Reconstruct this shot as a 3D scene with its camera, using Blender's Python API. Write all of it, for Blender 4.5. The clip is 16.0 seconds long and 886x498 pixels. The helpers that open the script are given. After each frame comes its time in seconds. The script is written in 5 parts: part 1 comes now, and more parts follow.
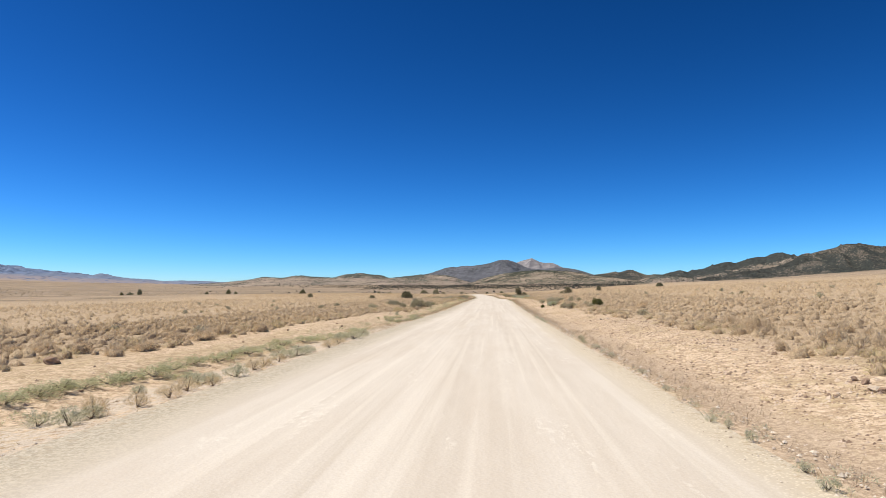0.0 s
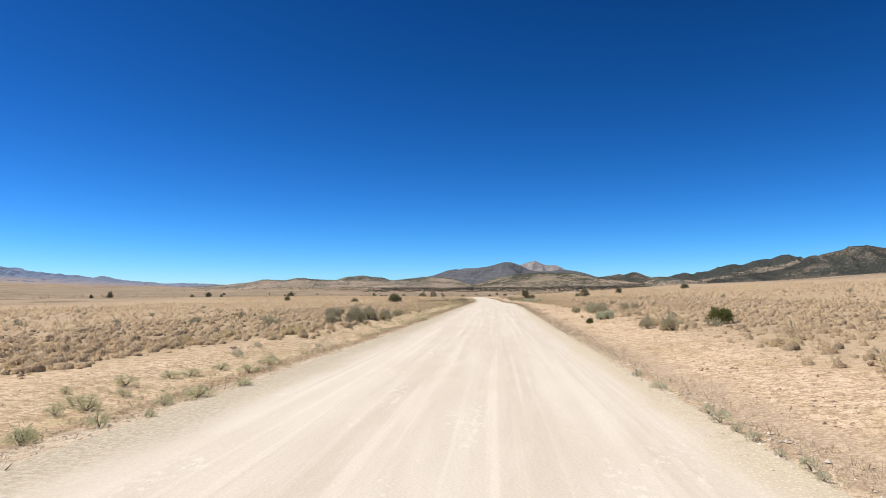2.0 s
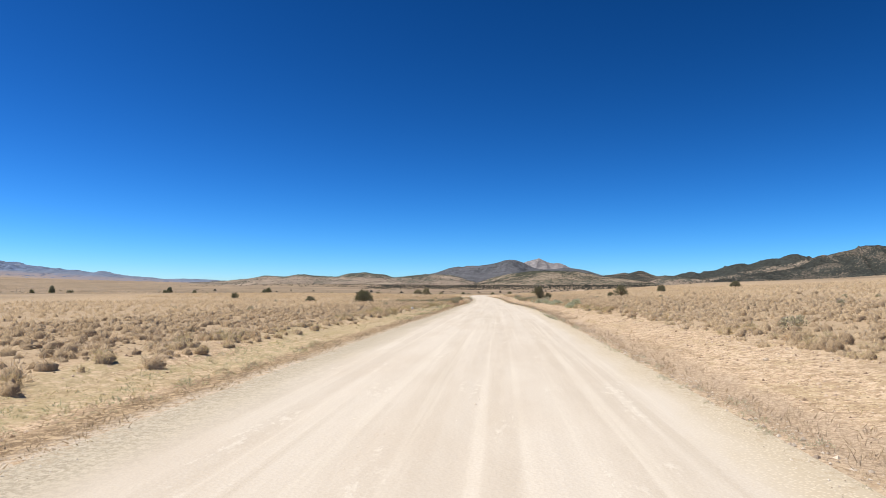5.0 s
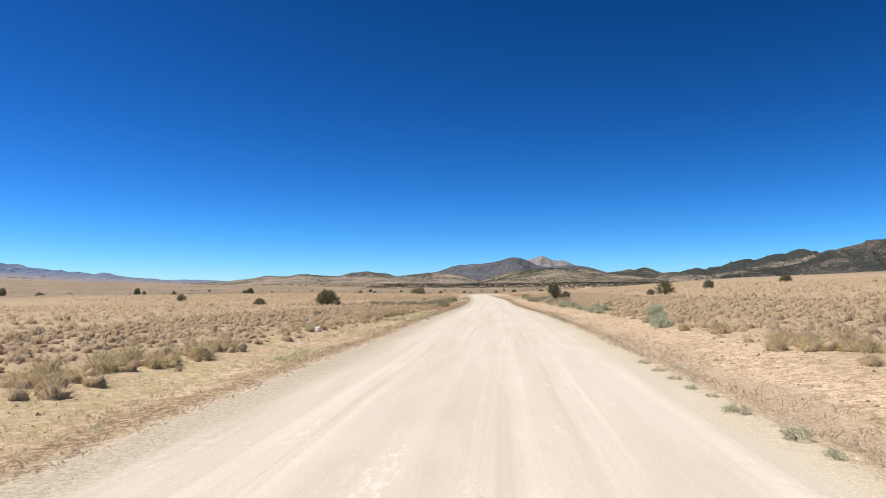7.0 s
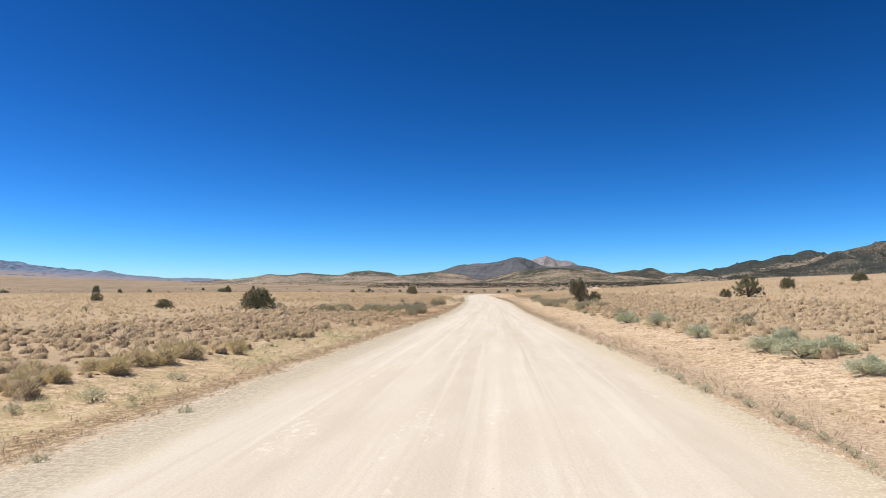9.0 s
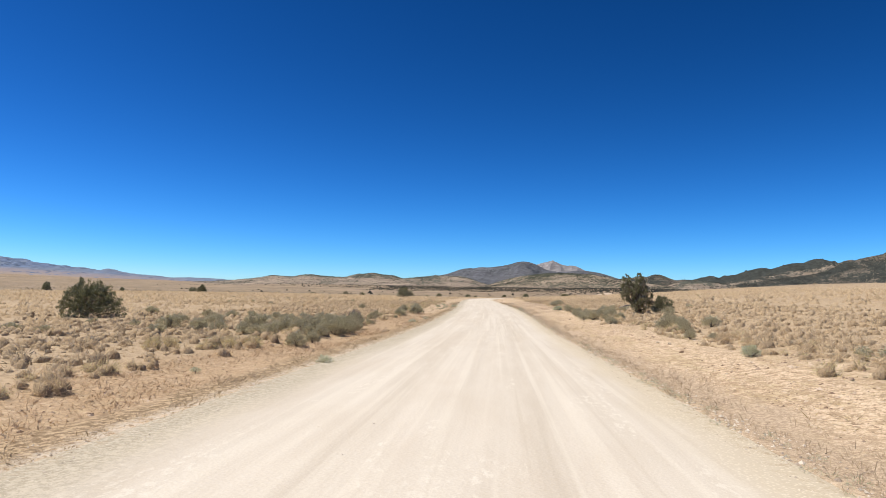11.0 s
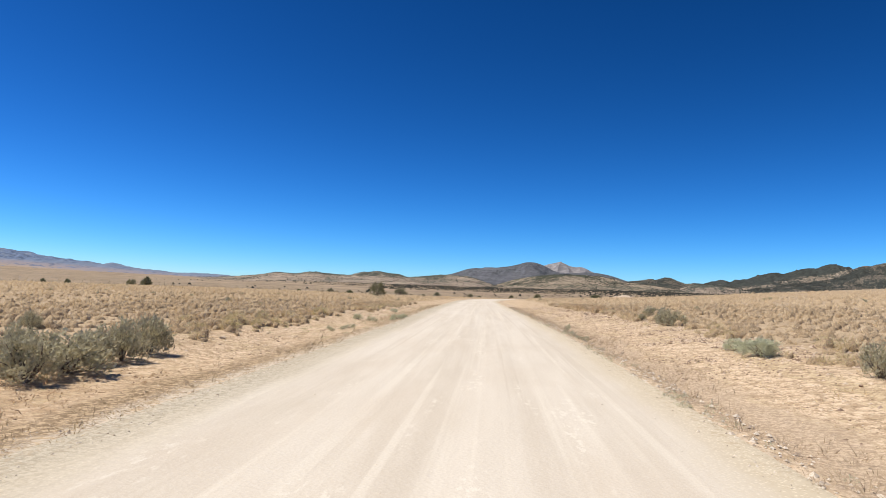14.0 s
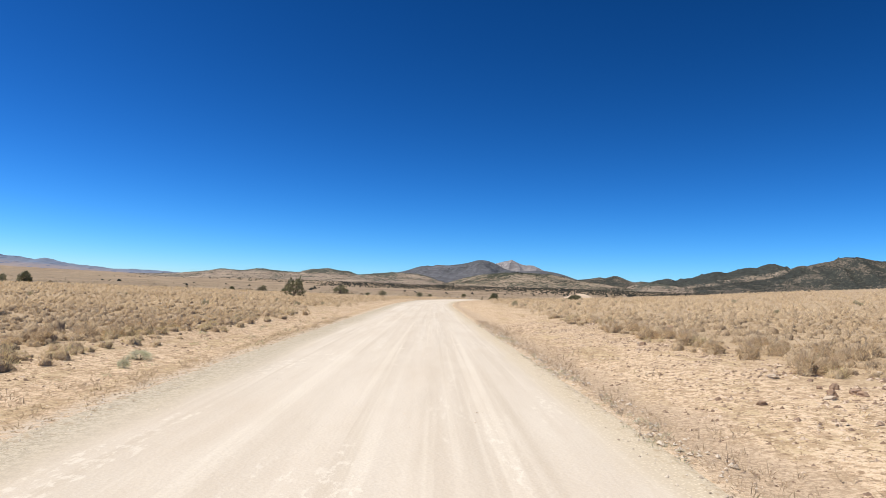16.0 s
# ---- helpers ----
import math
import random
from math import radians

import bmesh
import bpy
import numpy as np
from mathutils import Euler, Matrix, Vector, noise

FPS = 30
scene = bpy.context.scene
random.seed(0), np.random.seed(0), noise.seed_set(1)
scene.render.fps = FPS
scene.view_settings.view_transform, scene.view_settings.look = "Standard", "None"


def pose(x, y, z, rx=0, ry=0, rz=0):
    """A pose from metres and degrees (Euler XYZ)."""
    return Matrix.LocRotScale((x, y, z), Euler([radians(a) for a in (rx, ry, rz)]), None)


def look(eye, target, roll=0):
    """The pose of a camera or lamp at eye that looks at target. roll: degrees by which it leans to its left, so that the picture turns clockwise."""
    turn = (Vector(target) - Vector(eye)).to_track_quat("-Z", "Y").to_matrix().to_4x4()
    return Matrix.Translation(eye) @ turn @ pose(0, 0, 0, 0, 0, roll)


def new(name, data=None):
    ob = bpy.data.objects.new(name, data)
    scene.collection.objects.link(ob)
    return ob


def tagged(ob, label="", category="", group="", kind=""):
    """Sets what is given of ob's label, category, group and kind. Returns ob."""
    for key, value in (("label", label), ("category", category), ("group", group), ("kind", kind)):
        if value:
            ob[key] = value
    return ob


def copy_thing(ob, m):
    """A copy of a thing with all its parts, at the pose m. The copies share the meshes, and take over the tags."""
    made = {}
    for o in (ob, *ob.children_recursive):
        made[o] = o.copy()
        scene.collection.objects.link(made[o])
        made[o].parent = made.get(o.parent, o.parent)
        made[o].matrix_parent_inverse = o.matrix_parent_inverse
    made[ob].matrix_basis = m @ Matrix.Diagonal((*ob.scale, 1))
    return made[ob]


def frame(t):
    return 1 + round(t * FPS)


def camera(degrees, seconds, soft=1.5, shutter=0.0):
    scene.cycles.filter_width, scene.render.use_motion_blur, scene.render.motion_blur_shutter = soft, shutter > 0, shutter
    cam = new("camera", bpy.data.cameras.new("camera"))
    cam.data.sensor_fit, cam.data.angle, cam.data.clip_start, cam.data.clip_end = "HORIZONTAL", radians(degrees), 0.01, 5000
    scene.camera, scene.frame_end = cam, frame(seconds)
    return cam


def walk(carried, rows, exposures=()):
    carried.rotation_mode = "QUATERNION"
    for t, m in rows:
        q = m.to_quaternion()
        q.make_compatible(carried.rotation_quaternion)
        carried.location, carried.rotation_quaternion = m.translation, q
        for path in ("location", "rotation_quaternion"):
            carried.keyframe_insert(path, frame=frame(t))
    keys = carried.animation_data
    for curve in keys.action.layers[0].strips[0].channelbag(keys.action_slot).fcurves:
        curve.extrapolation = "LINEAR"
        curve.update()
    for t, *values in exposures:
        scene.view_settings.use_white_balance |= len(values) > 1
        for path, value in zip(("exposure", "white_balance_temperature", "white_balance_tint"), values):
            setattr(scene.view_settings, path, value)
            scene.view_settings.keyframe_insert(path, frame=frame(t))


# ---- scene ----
# ---- the camera: seconds, x, y, z, turn to the left, tilt up, lean ----
PATH = (
    (0, 0.00, -0.00, 2.10, 4.17, 3.88, 0.01),
    (0.5, -0.00, 9.50, 2.10, 4.20, 3.92, -0.01),
    (1, 0.02, 18.97, 2.09, 4.31, 4.00, 0.04),
    (1.5, 0.09, 28.46, 2.08, 4.31, 4.09, 0.01),
    (2, 0.20, 38.02, 2.05, 4.43, 4.12, -0.00),
    (2.5, 0.35, 47.62, 2.02, 4.46, 4.15, -0.04),
    (3, 0.45, 57.45, 1.99, 4.55, 4.13, -0.04),
    (3.5, 0.51, 67.12, 1.97, 4.62, 4.13, 0.02),
    (4, 0.52, 76.33, 1.97, 4.69, 3.99, 0.50),
    (6.5, 0.57, 123.53, 2.20, 5.05, 3.83, 0.13),
    (7, 0.66, 132.98, 2.22, 5.05, 3.77, -0.11),
    (7.5, 0.76, 142.36, 2.22, 5.11, 3.79, -0.26),
    (8, 0.81, 151.87, 2.21, 5.15, 3.78, -0.23),
    (8.5, 0.81, 161.45, 2.18, 5.24, 3.74, -0.06),
    (9, 0.78, 170.93, 2.14, 5.36, 3.74, 0.21),
    (11.5, 0.43, 218.41, 1.81, 6.03, 4.08, 1.28),
    (12, 0.32, 228.11, 1.72, 6.17, 4.06, 1.47),
    (12.5, 0.20, 237.57, 1.65, 6.26, 4.04, 1.59),
    (13, 0.04, 247.19, 1.62, 6.37, 4.06, 1.82),
    (13.5, -0.19, 256.80, 1.62, 6.45, 4.06, 1.93),
    (14, -0.45, 266.40, 1.66, 6.52, 4.02, 2.04),
    (14.5, -0.75, 275.79, 1.73, 6.55, 4.01, 2.02),
    (15, -1.07, 285.26, 1.84, 6.56, 4.00, 2.03),
    (15.5, -1.49, 294.48, 1.97, 6.46, 4.01, 2.01),
    (15.7, -1.66, 298.25, 2.02, 5.57, 3.92, 1.78),
    (15.8, -1.74, 300.15, 2.05, 4.66, 3.91, 1.94),
    (15.9, -1.82, 302.04, 2.07, 3.54, 3.93, 2.05),
    (16, -1.90, 303.94, 2.10, 2.14, 3.98, 2.18),
)
cam = camera(70.0, 16.0, soft=0.75)
walk(cam, [(t, pose(x, y, z, 0, 0, yaw) @ pose(0, 0, 0, 90 + tilt) @ pose(0, 0, 0, 0, 0, lean)) for t, x, y, z, yaw, tilt, lean in PATH],
     exposures=((0, 0.15), (16, 0.15)))

# ---- world and sun ----
SUN_UP, SUN_TURN = 63.0, -96.0  # degrees over the horizon; clockwise from straight ahead
world = bpy.data.worlds.new("sky")
scene.world = world
world.use_nodes = True
wt = world.node_tree
sky = wt.nodes.new("ShaderNodeTexSky")
sky.sky_type, sky.sun_disc = "NISHITA", False
sky.sun_elevation, sky.sun_rotation = radians(SUN_UP), radians(SUN_TURN)
sky.altitude, sky.air_density, sky.dust_density, sky.ozone_density = 2600, 1.0, 0.6, 4.0
apart, back = wt.nodes.new("ShaderNodeSeparateColor"), wt.nodes.new("ShaderNodeCombineColor")
wt.links.new(sky.outputs[0], apart.inputs[0])
for i, (power, gain) in enumerate(((2.5, .0515), (1.80, .2275), (1.86, .254))):  # deep clear air of the high desert
    p, g = wt.nodes.new("ShaderNodeMath"), wt.nodes.new("ShaderNodeMath")
    p.operation, g.operation = "POWER", "MULTIPLY"
    p.inputs[1].default_value, g.inputs[1].default_value = power, gain
    wt.links.new(apart.outputs[i], p.inputs[0])
    wt.links.new(p.outputs[0], g.inputs[0])
    wt.links.new(g.outputs[0], back.inputs[i])
wt.links.new(back.outputs[0], wt.nodes["Background"].inputs[0])
wt.nodes["Background"].inputs[1].default_value = 0.1
sun = new("sun", bpy.data.lights.new("sun", "SUN"))
sun.data.energy, sun.data.angle, sun.data.color = 4.85, radians(.53), (1, .912, .795)
sun_way = Vector((math.sin(radians(SUN_TURN)) * math.cos(radians(SUN_UP)), math.cos(radians(SUN_TURN)) * math.cos(radians(SUN_UP)), math.sin(radians(SUN_UP))))
sun.matrix_world = look(sun_way * 100, (0, 0, 0))


# ---- materials ----
class Nodes:
    """Short ways to wire a material."""

    def __init__(self, name, rough=.95, spec=.15):
        self.m = bpy.data.materials.new(name)
        self.m.use_nodes = True
        self.t = self.m.node_tree
        self.b = self.t.nodes["Principled BSDF"]
        self.b.inputs["Roughness"].default_value = rough
        self.b.inputs["Specular IOR Level"].default_value = spec

    def put(self, socket, value):
        if isinstance(value, bpy.types.NodeSocket):
            self.t.links.new(value, socket)
        elif value is not None:
            socket.default_value = (*value, 1) if isinstance(value, tuple) and len(value) == 3 and socket.type == "RGBA" else value

    def coord(self, which="Object", scale=(1, 1, 1)):
        c = self.t.nodes.new("ShaderNodeTexCoord")
        g = self.t.nodes.new("ShaderNodeMapping")
        self.put(g.inputs[0], c.outputs[which])
        g.inputs["Scale"].default_value = scale
        return g.outputs[0]

    def noise(self, at, scale, detail=4, rough=.6):
        n = self.t.nodes.new("ShaderNodeTexNoise")
        self.put(n.inputs["Vector"], at)
        n.inputs["Scale"].default_value, n.inputs["Detail"].default_value, n.inputs["Roughness"].default_value = scale, detail, rough
        return n.outputs["Fac"]

    def cells(self, at, scale, out="Distance"):
        n = self.t.nodes.new("ShaderNodeTexVoronoi")
        self.put(n.inputs["Vector"], at)
        n.inputs["Scale"].default_value = scale
        return n.outputs[out]

    def ramp(self, value, a, b, lo=0.0, hi=1.0):
        n = self.t.nodes.new("ShaderNodeMapRange")
        n.interpolation_type = "SMOOTHSTEP"
        for k, v in zip((0, 1, 2, 3, 4), (value, a, b, lo, hi)):
            self.put(n.inputs[k], v)
        return n.outputs[0]

    def math(self, op, a, b=0.0):
        n = self.t.nodes.new("ShaderNodeMath")
        n.operation = op
        self.put(n.inputs[0], a), self.put(n.inputs[1], b)
        return n.outputs[0]

    def mix(self, f, a, b, how="MIX"):
        n = self.t.nodes.new("ShaderNodeMix")
        n.data_type, n.blend_type = "RGBA", how
        self.put(n.inputs[0], f), self.put(n.inputs[6], a), self.put(n.inputs[7], b)
        return n.outputs[2]

    def part(self, at, axis):
        n = self.t.nodes.new("ShaderNodeSeparateXYZ")
        self.put(n.inputs[0], at)
        return n.outputs[axis]

    def island(self):
        return self.t.nodes.new("ShaderNodeNewGeometry").outputs["Random Per Island"]

    def each(self):
        return self.t.nodes.new("ShaderNodeObjectInfo").outputs["Random"]

    def bump(self, height, strength, far=.02):
        n = self.t.nodes.new("ShaderNodeBump")
        n.inputs["Strength"].default_value, n.inputs["Distance"].default_value = strength, far
        self.put(n.inputs["Height"], height)
        self.put(self.b.inputs["Normal"], n.outputs[0])

    def colour(self, c):
        self.put(self.b.inputs["Base Color"], c)
        return self.m


def road_material():
    n = Nodes("graded_gravel", .95, .1)
    uv = n.coord("UV")
    ob = n.coord()
    streaks = n.noise(n.coord("UV", (.9, .03, 1)), 1.0, 4, .55)
    fine = n.noise(n.coord("UV", (2.6, .35, 1)), 1.0, 5, .65)
    patch = n.noise(n.coord("UV", (.35, .12, 1)), 1.0, 4, .6)
    grain = n.noise(ob, 26, 4, .75)
    stones = n.cells(ob, 19)
    c = n.mix(n.ramp(streaks, .36, .64), (0.546, 0.489, 0.399), (0.621, 0.571, 0.482))
    c = n.mix(n.ramp(fine, .35, .7, 0, .4), c, (0.671, 0.618, 0.524))
    c = n.mix(n.ramp(n.noise(n.coord("UV", (3.2, .03, 1)), 1.0, 3, .55), .5, .66, 0, .5), c, (0.708, 0.659, 0.557))
    c = n.mix(n.ramp(n.noise(n.coord("UV", (2.1, .022, 1)), 1.0, 4, .6), .56, .68, 0, .55), c, (0.505, 0.448, 0.358))
    c = n.mix(n.ramp(patch, .45, .7, 0, .45), c, (0.540, 0.469, 0.372))
    crumbs = n.math("MULTIPLY", n.ramp(n.noise(n.coord("UV", (1.1, .16, 1)), 1.0, 4, .6), .55, .63), n.ramp(n.noise(n.coord("UV", (7, 3.2, 1)), 1.0, 4, .7), .5, .6))
    c = n.mix(n.math("MULTIPLY", crumbs, .6), c, (0.738, 0.695, 0.596))
    c = n.mix(n.ramp(grain, .42, .6, 0, .2), c, (0.451, 0.396, 0.320))
    c = n.mix(n.ramp(n.noise(ob, 60, 3, .8), .5, .62, 0, .35), c, (0.701, 0.654, 0.566))
    a = n.math("ABSOLUTE", n.part(uv, 0))
    edge = n.ramp(n.math("ADD", a, n.math("MULTIPLY", n.noise(n.coord("UV", (.7, .2, 1)), 1.0, 3), 1.6)), 4.2, 5.5)
    loose = n.mix(n.ramp(stones, .12, .5), (0.708, 0.638, 0.497), (0.536, 0.469, 0.347))
    grit = n.ramp(n.noise(ob, 4.5, 6, .85), .5, .6)
    dirt = n.math("MULTIPLY", grit, n.ramp(n.math("ADD", a, n.math("MULTIPLY", n.noise(n.coord("UV", (1, .3, 1)), 1.0, 4), 1.0)), 4.6, 5.5, 0, .75))
    c = n.mix(edge, c, n.mix(.2, loose, (0.556, 0.484, 0.368)))
    # grey loose gravel heaped along the left shoulder
    heap = n.ramp(n.math("ADD", n.part(uv, 0), n.math("MULTIPLY", n.noise(n.coord("UV", (.8, .12, 1)), 1.0, 4), 1.4)), -2.5, -3.8, 0, .9)
    grey = n.mix(n.ramp(n.noise(ob, 11, 5, .85), .42, .58), (0.536, 0.484, 0.377), (0.354, 0.314, 0.238))
    c = n.mix(heap, c, n.mix(n.ramp(n.cells(ob, 14), .3, .12, 0, .7), grey, n.mix(n.part(n.cells(ob, 14, "Color"), 0), (0.324, 0.283, 0.219), (0.728, 0.675, 0.557))))
    c = n.mix(dirt, c, (0.404, 0.319, 0.213))
    n.bump(n.math("ADD", n.math("MULTIPLY", n.math("ADD", grain, crumbs), .5), n.math("ADD", stones, n.math("MULTIPLY", fine, .6))), .16, .02)
    return n.colour(c)


def soil_material():
    n = Nodes("sandy_soil", .97, .05)
    uv, ob = n.coord("UV"), n.coord()
    u = n.part(uv, 0)
    a = n.math("ABSOLUTE", u)
    wob = n.math("MULTIPLY", n.math("SUBTRACT", n.noise(ob, .35, 4), .5), 4.0)
    big, mid = n.noise(ob, .012, 4), n.noise(ob, .13, 5, .65)
    grain = n.noise(ob, 9, 5, .75)
    fine, lumps = n.noise(ob, 13, 5, .8), n.noise(ob, 3.2, 6, .8)
    sand = n.mix(n.ramp(mid, .35, .65), (.62, .48, .33), (.51, .376, .248))
    sand = n.mix(n.ramp(fine, .47, .53, 0, .75), sand, (.73, .60, .435))
    sand = n.mix(n.ramp(n.noise(n.coord("UV", (.9, .2, 1)), 1.0, 6, .75), .5, .6, 0, .7), sand, (.49, .39, .235))
    sand = n.mix(n.ramp(lumps, .48, .55, 0, .75), sand, (.37, .27, .17))
    sand = n.mix(n.ramp(n.noise(ob, 7.5, 4, .8), .54, .59, 0, .85), sand, (.26, .185, .115))
    sand = n.mix(n.ramp(n.cells(ob, 9), .26, .14, 0, .9), sand, n.mix(n.part(n.cells(ob, 9, "Color"), 0), (.20, .14, .09), (.74, .63, .46)))
    sand = n.mix(n.ramp(n.cells(ob, 3.3), .17, .10, 0, .9), sand, n.mix(n.part(n.cells(ob, 3.3, "Color"), 1), (.19, .13, .085), (.70, .60, .45)))
    turf = n.math("MULTIPLY", n.math("MULTIPLY", n.math("MULTIPLY", n.ramp(n.part(ob, 1), 222, 205), n.ramp(n.part(ob, 1), 62, 92, .25, 1)), n.ramp(n.math("ADD", u, n.math("MULTIPLY", wob, .3)), -5.8, -6.6)), n.ramp(n.noise(n.coord("UV", (.35, .05, 1)), 1.0, 5, .65), .42, .56))
    sand = n.mix(n.math("MULTIPLY", turf, n.ramp(lumps, .40, .54, .15, .78)), sand, n.mix(n.ramp(fine, .42, .58), (.49, .41, .245), (.36, .31, .175)))
    mat = n.math("MULTIPLY", n.math("MULTIPLY", n.ramp(n.part(ob, 1), 205, 225), n.ramp(n.part(ob, 1), 288, 266)), n.ramp(n.math("ADD", u, n.math("MULTIPLY", wob, .3)), -5.8, -6.5))
    sand = n.mix(n.math("MULTIPLY", mat, n.ramp(lumps, .34, .52, .25, .9)), sand, n.mix(n.ramp(fine, .42, .58), (.53, .39, .25), (.33, .238, .15)))
    straw = n.mix(n.ramp(mid, .35, .65), (.44, .345, .232), (.365, .282, .188))
    straw = n.mix(n.ramp(n.noise(ob, 1.3, 5, .75), .45, .58, 0, .6), straw, (.505, .40, .272))
    straw = n.mix(n.ramp(lumps, .53, .58, 0, .7), straw, (.25, .182, .115))
    straw = n.mix(n.ramp(fine, .54, .6, 0, .55), straw, (.53, .42, .275))
    straw = n.mix(n.ramp(big, .4, .65, 0, .35), straw, (.47, .36, .235))
    y = n.part(ob, 1)
    open_left = n.math("MULTIPLY", n.ramp(u, 1, -1), n.ramp(n.math("ADD", y, n.math("MULTIPLY", wob, 4.0)), 54, 32))
    bare_left = n.math("MULTIPLY", n.ramp(u, 1, -1), n.ramp(y, 74, 48))
    plain = n.ramp(n.math("SUBTRACT", n.math("ADD", a, wob), n.math("MULTIPLY", bare_left, 2.5)), 8.0, 11.5)
    c = n.mix(plain, sand, straw)
    # dry chaff under the weeds along the verge
    verge = n.math("MULTIPLY", n.ramp(n.math("ADD", a, n.math("MULTIPLY", wob, .3)), 4.9, 5.3), n.ramp(n.math("ADD", a, n.math("MULTIPLY", wob, .5)), 6.9, 6.0))
    verge = n.math("MULTIPLY", verge, n.math("SUBTRACT", 1.0, n.math("MULTIPLY", open_left, .85)))
    verge = n.math("MULTIPLY", verge, n.math("SUBTRACT", 1.0, n.math("MULTIPLY", n.ramp(u, 1, -1), n.ramp(y, 278, 296, 0, .75))))
    c = n.mix(n.math("MULTIPLY", verge, .88), c, n.mix(n.ramp(u, -1, 1), n.mix(n.ramp(n.noise(ob, 6.0, 5, .8), .42, .55), (.51, .39, .25), (.20, .145, .088)), n.mix(n.ramp(fine, .43, .57), (.36, .278, .195), (.55, .435, .31))))
    # gravel thrown out over the edge of the verge
    spill = n.math("MULTIPLY", n.ramp(n.math("SUBTRACT", n.math("ADD", a, n.math("MULTIPLY", wob, .22)), n.math("SUBTRACT", n.math("MULTIPLY", open_left, 1.6), n.ramp(u, -1, 1, 0, .5))), 5.75, 4.95), n.ramp(n.noise(ob, 5.0, 5, .8), .40, .54))
    c = n.mix(spill, c, n.mix(n.ramp(fine, .44, .56), (.62, .545, .435), (.47, .40, .31)))
    # far plain: low scrub in dots and long pale and dark bands
    far = n.ramp(n.math("MAXIMUM", n.math("MULTIPLY", a, 3.2), y), 380, 620)
    bands = n.noise(n.coord("Object", (.0035, .011, 0)), 1.0, 6, .7)
    wide = n.mix(n.ramp(bands, .44, .56), (.36, .285, .20), (.25, .195, .133))
    wide = n.mix(n.ramp(n.noise(n.coord("Object", (.02, .045, 0)), 1.0, 5, .75), .5, .6, 0, .75), wide, (.18, .147, .10))
    wide = n.mix(n.ramp(n.noise(n.coord("Object", (.009, .03, 0)), 1.0, 5, .75), .54, .62, 0, .6), wide, (.42, .345, .25))
    c = n.mix(far, c, wide)
    n.bump(n.math("ADD", grain, n.math("MULTIPLY", n.noise(ob, 5.5, 5, .7), 1.2)), .5, .05)
    return n.colour(c)


def blade_material(name, a, b, c, patch=.08, see=.25):
    """Thin leaves and stalks: each its own tint, with slow drifts over the land."""
    n = Nodes(name, .8, .15)
    ob = n.coord()
    r = n.island()
    col = n.mix(r, a, b)
    col = n.mix(n.ramp(n.noise(ob, patch, 4, .65), .4, .64), col, n.mix(.55, col, c))
    n.colour(col)
    tl = n.t.nodes.new("ShaderNodeBsdfTranslucent")
    n.put(tl.inputs[0], col)
    mx = n.t.nodes.new("ShaderNodeMixShader")
    mx.inputs[0].default_value = see
    n.put(mx.inputs[1], n.b.outputs[0]), n.put(mx.inputs[2], tl.outputs[0])
    n.put(n.t.nodes["Material Output"].inputs[0], mx.outputs[0])
    return n.m


def shrub_material(name, a, b, tip):
    n = Nodes(name, .85, .1)
    col = n.mix(n.island(), a, b)
    col = n.mix(n.math("MULTIPLY", n.each(), .5), col, tip)
    n.colour(col)
    tl = n.t.nodes.new("ShaderNodeBsdfTranslucent")
    n.put(tl.inputs[0], col)
    mx = n.t.nodes.new("ShaderNodeMixShader")
    mx.inputs[0].default_value = .25
    n.put(mx.inputs[1], n.b.outputs[0]), n.put(mx.inputs[2], tl.outputs[0])
    n.put(n.t.nodes["Material Output"].inputs[0], mx.outputs[0])
    return n.m


def bark_material(name, a, b):
    n = Nodes(name, .95, .1)
    g = n.noise(n.coord("Object", (9, 9, 1.2)), 2.2, 5, .7)
    n.bump(g, .9, .03)
    return n.colour(n.mix(n.ramp(g, .35, .65), a, b))


def rock_material(name, a, b, c):
    n = Nodes(name, .9, .2)
    ob = n.coord()
    col = n.mix(n.ramp(n.noise(ob, 5, 5, .7), .35, .65), a, b)
    col = n.mix(n.math("MULTIPLY", n.each(), .6), col, c)
    n.bump(n.noise(ob, 14, 5, .7), .6, .03)
    return n.colour(col)


def pebble_material(name, a, b, lo=.45, hi=1.0):
    n = Nodes(name, .9, .2)
    return n.colour(n.mix(n.ramp(n.island(), lo, hi), a, b))


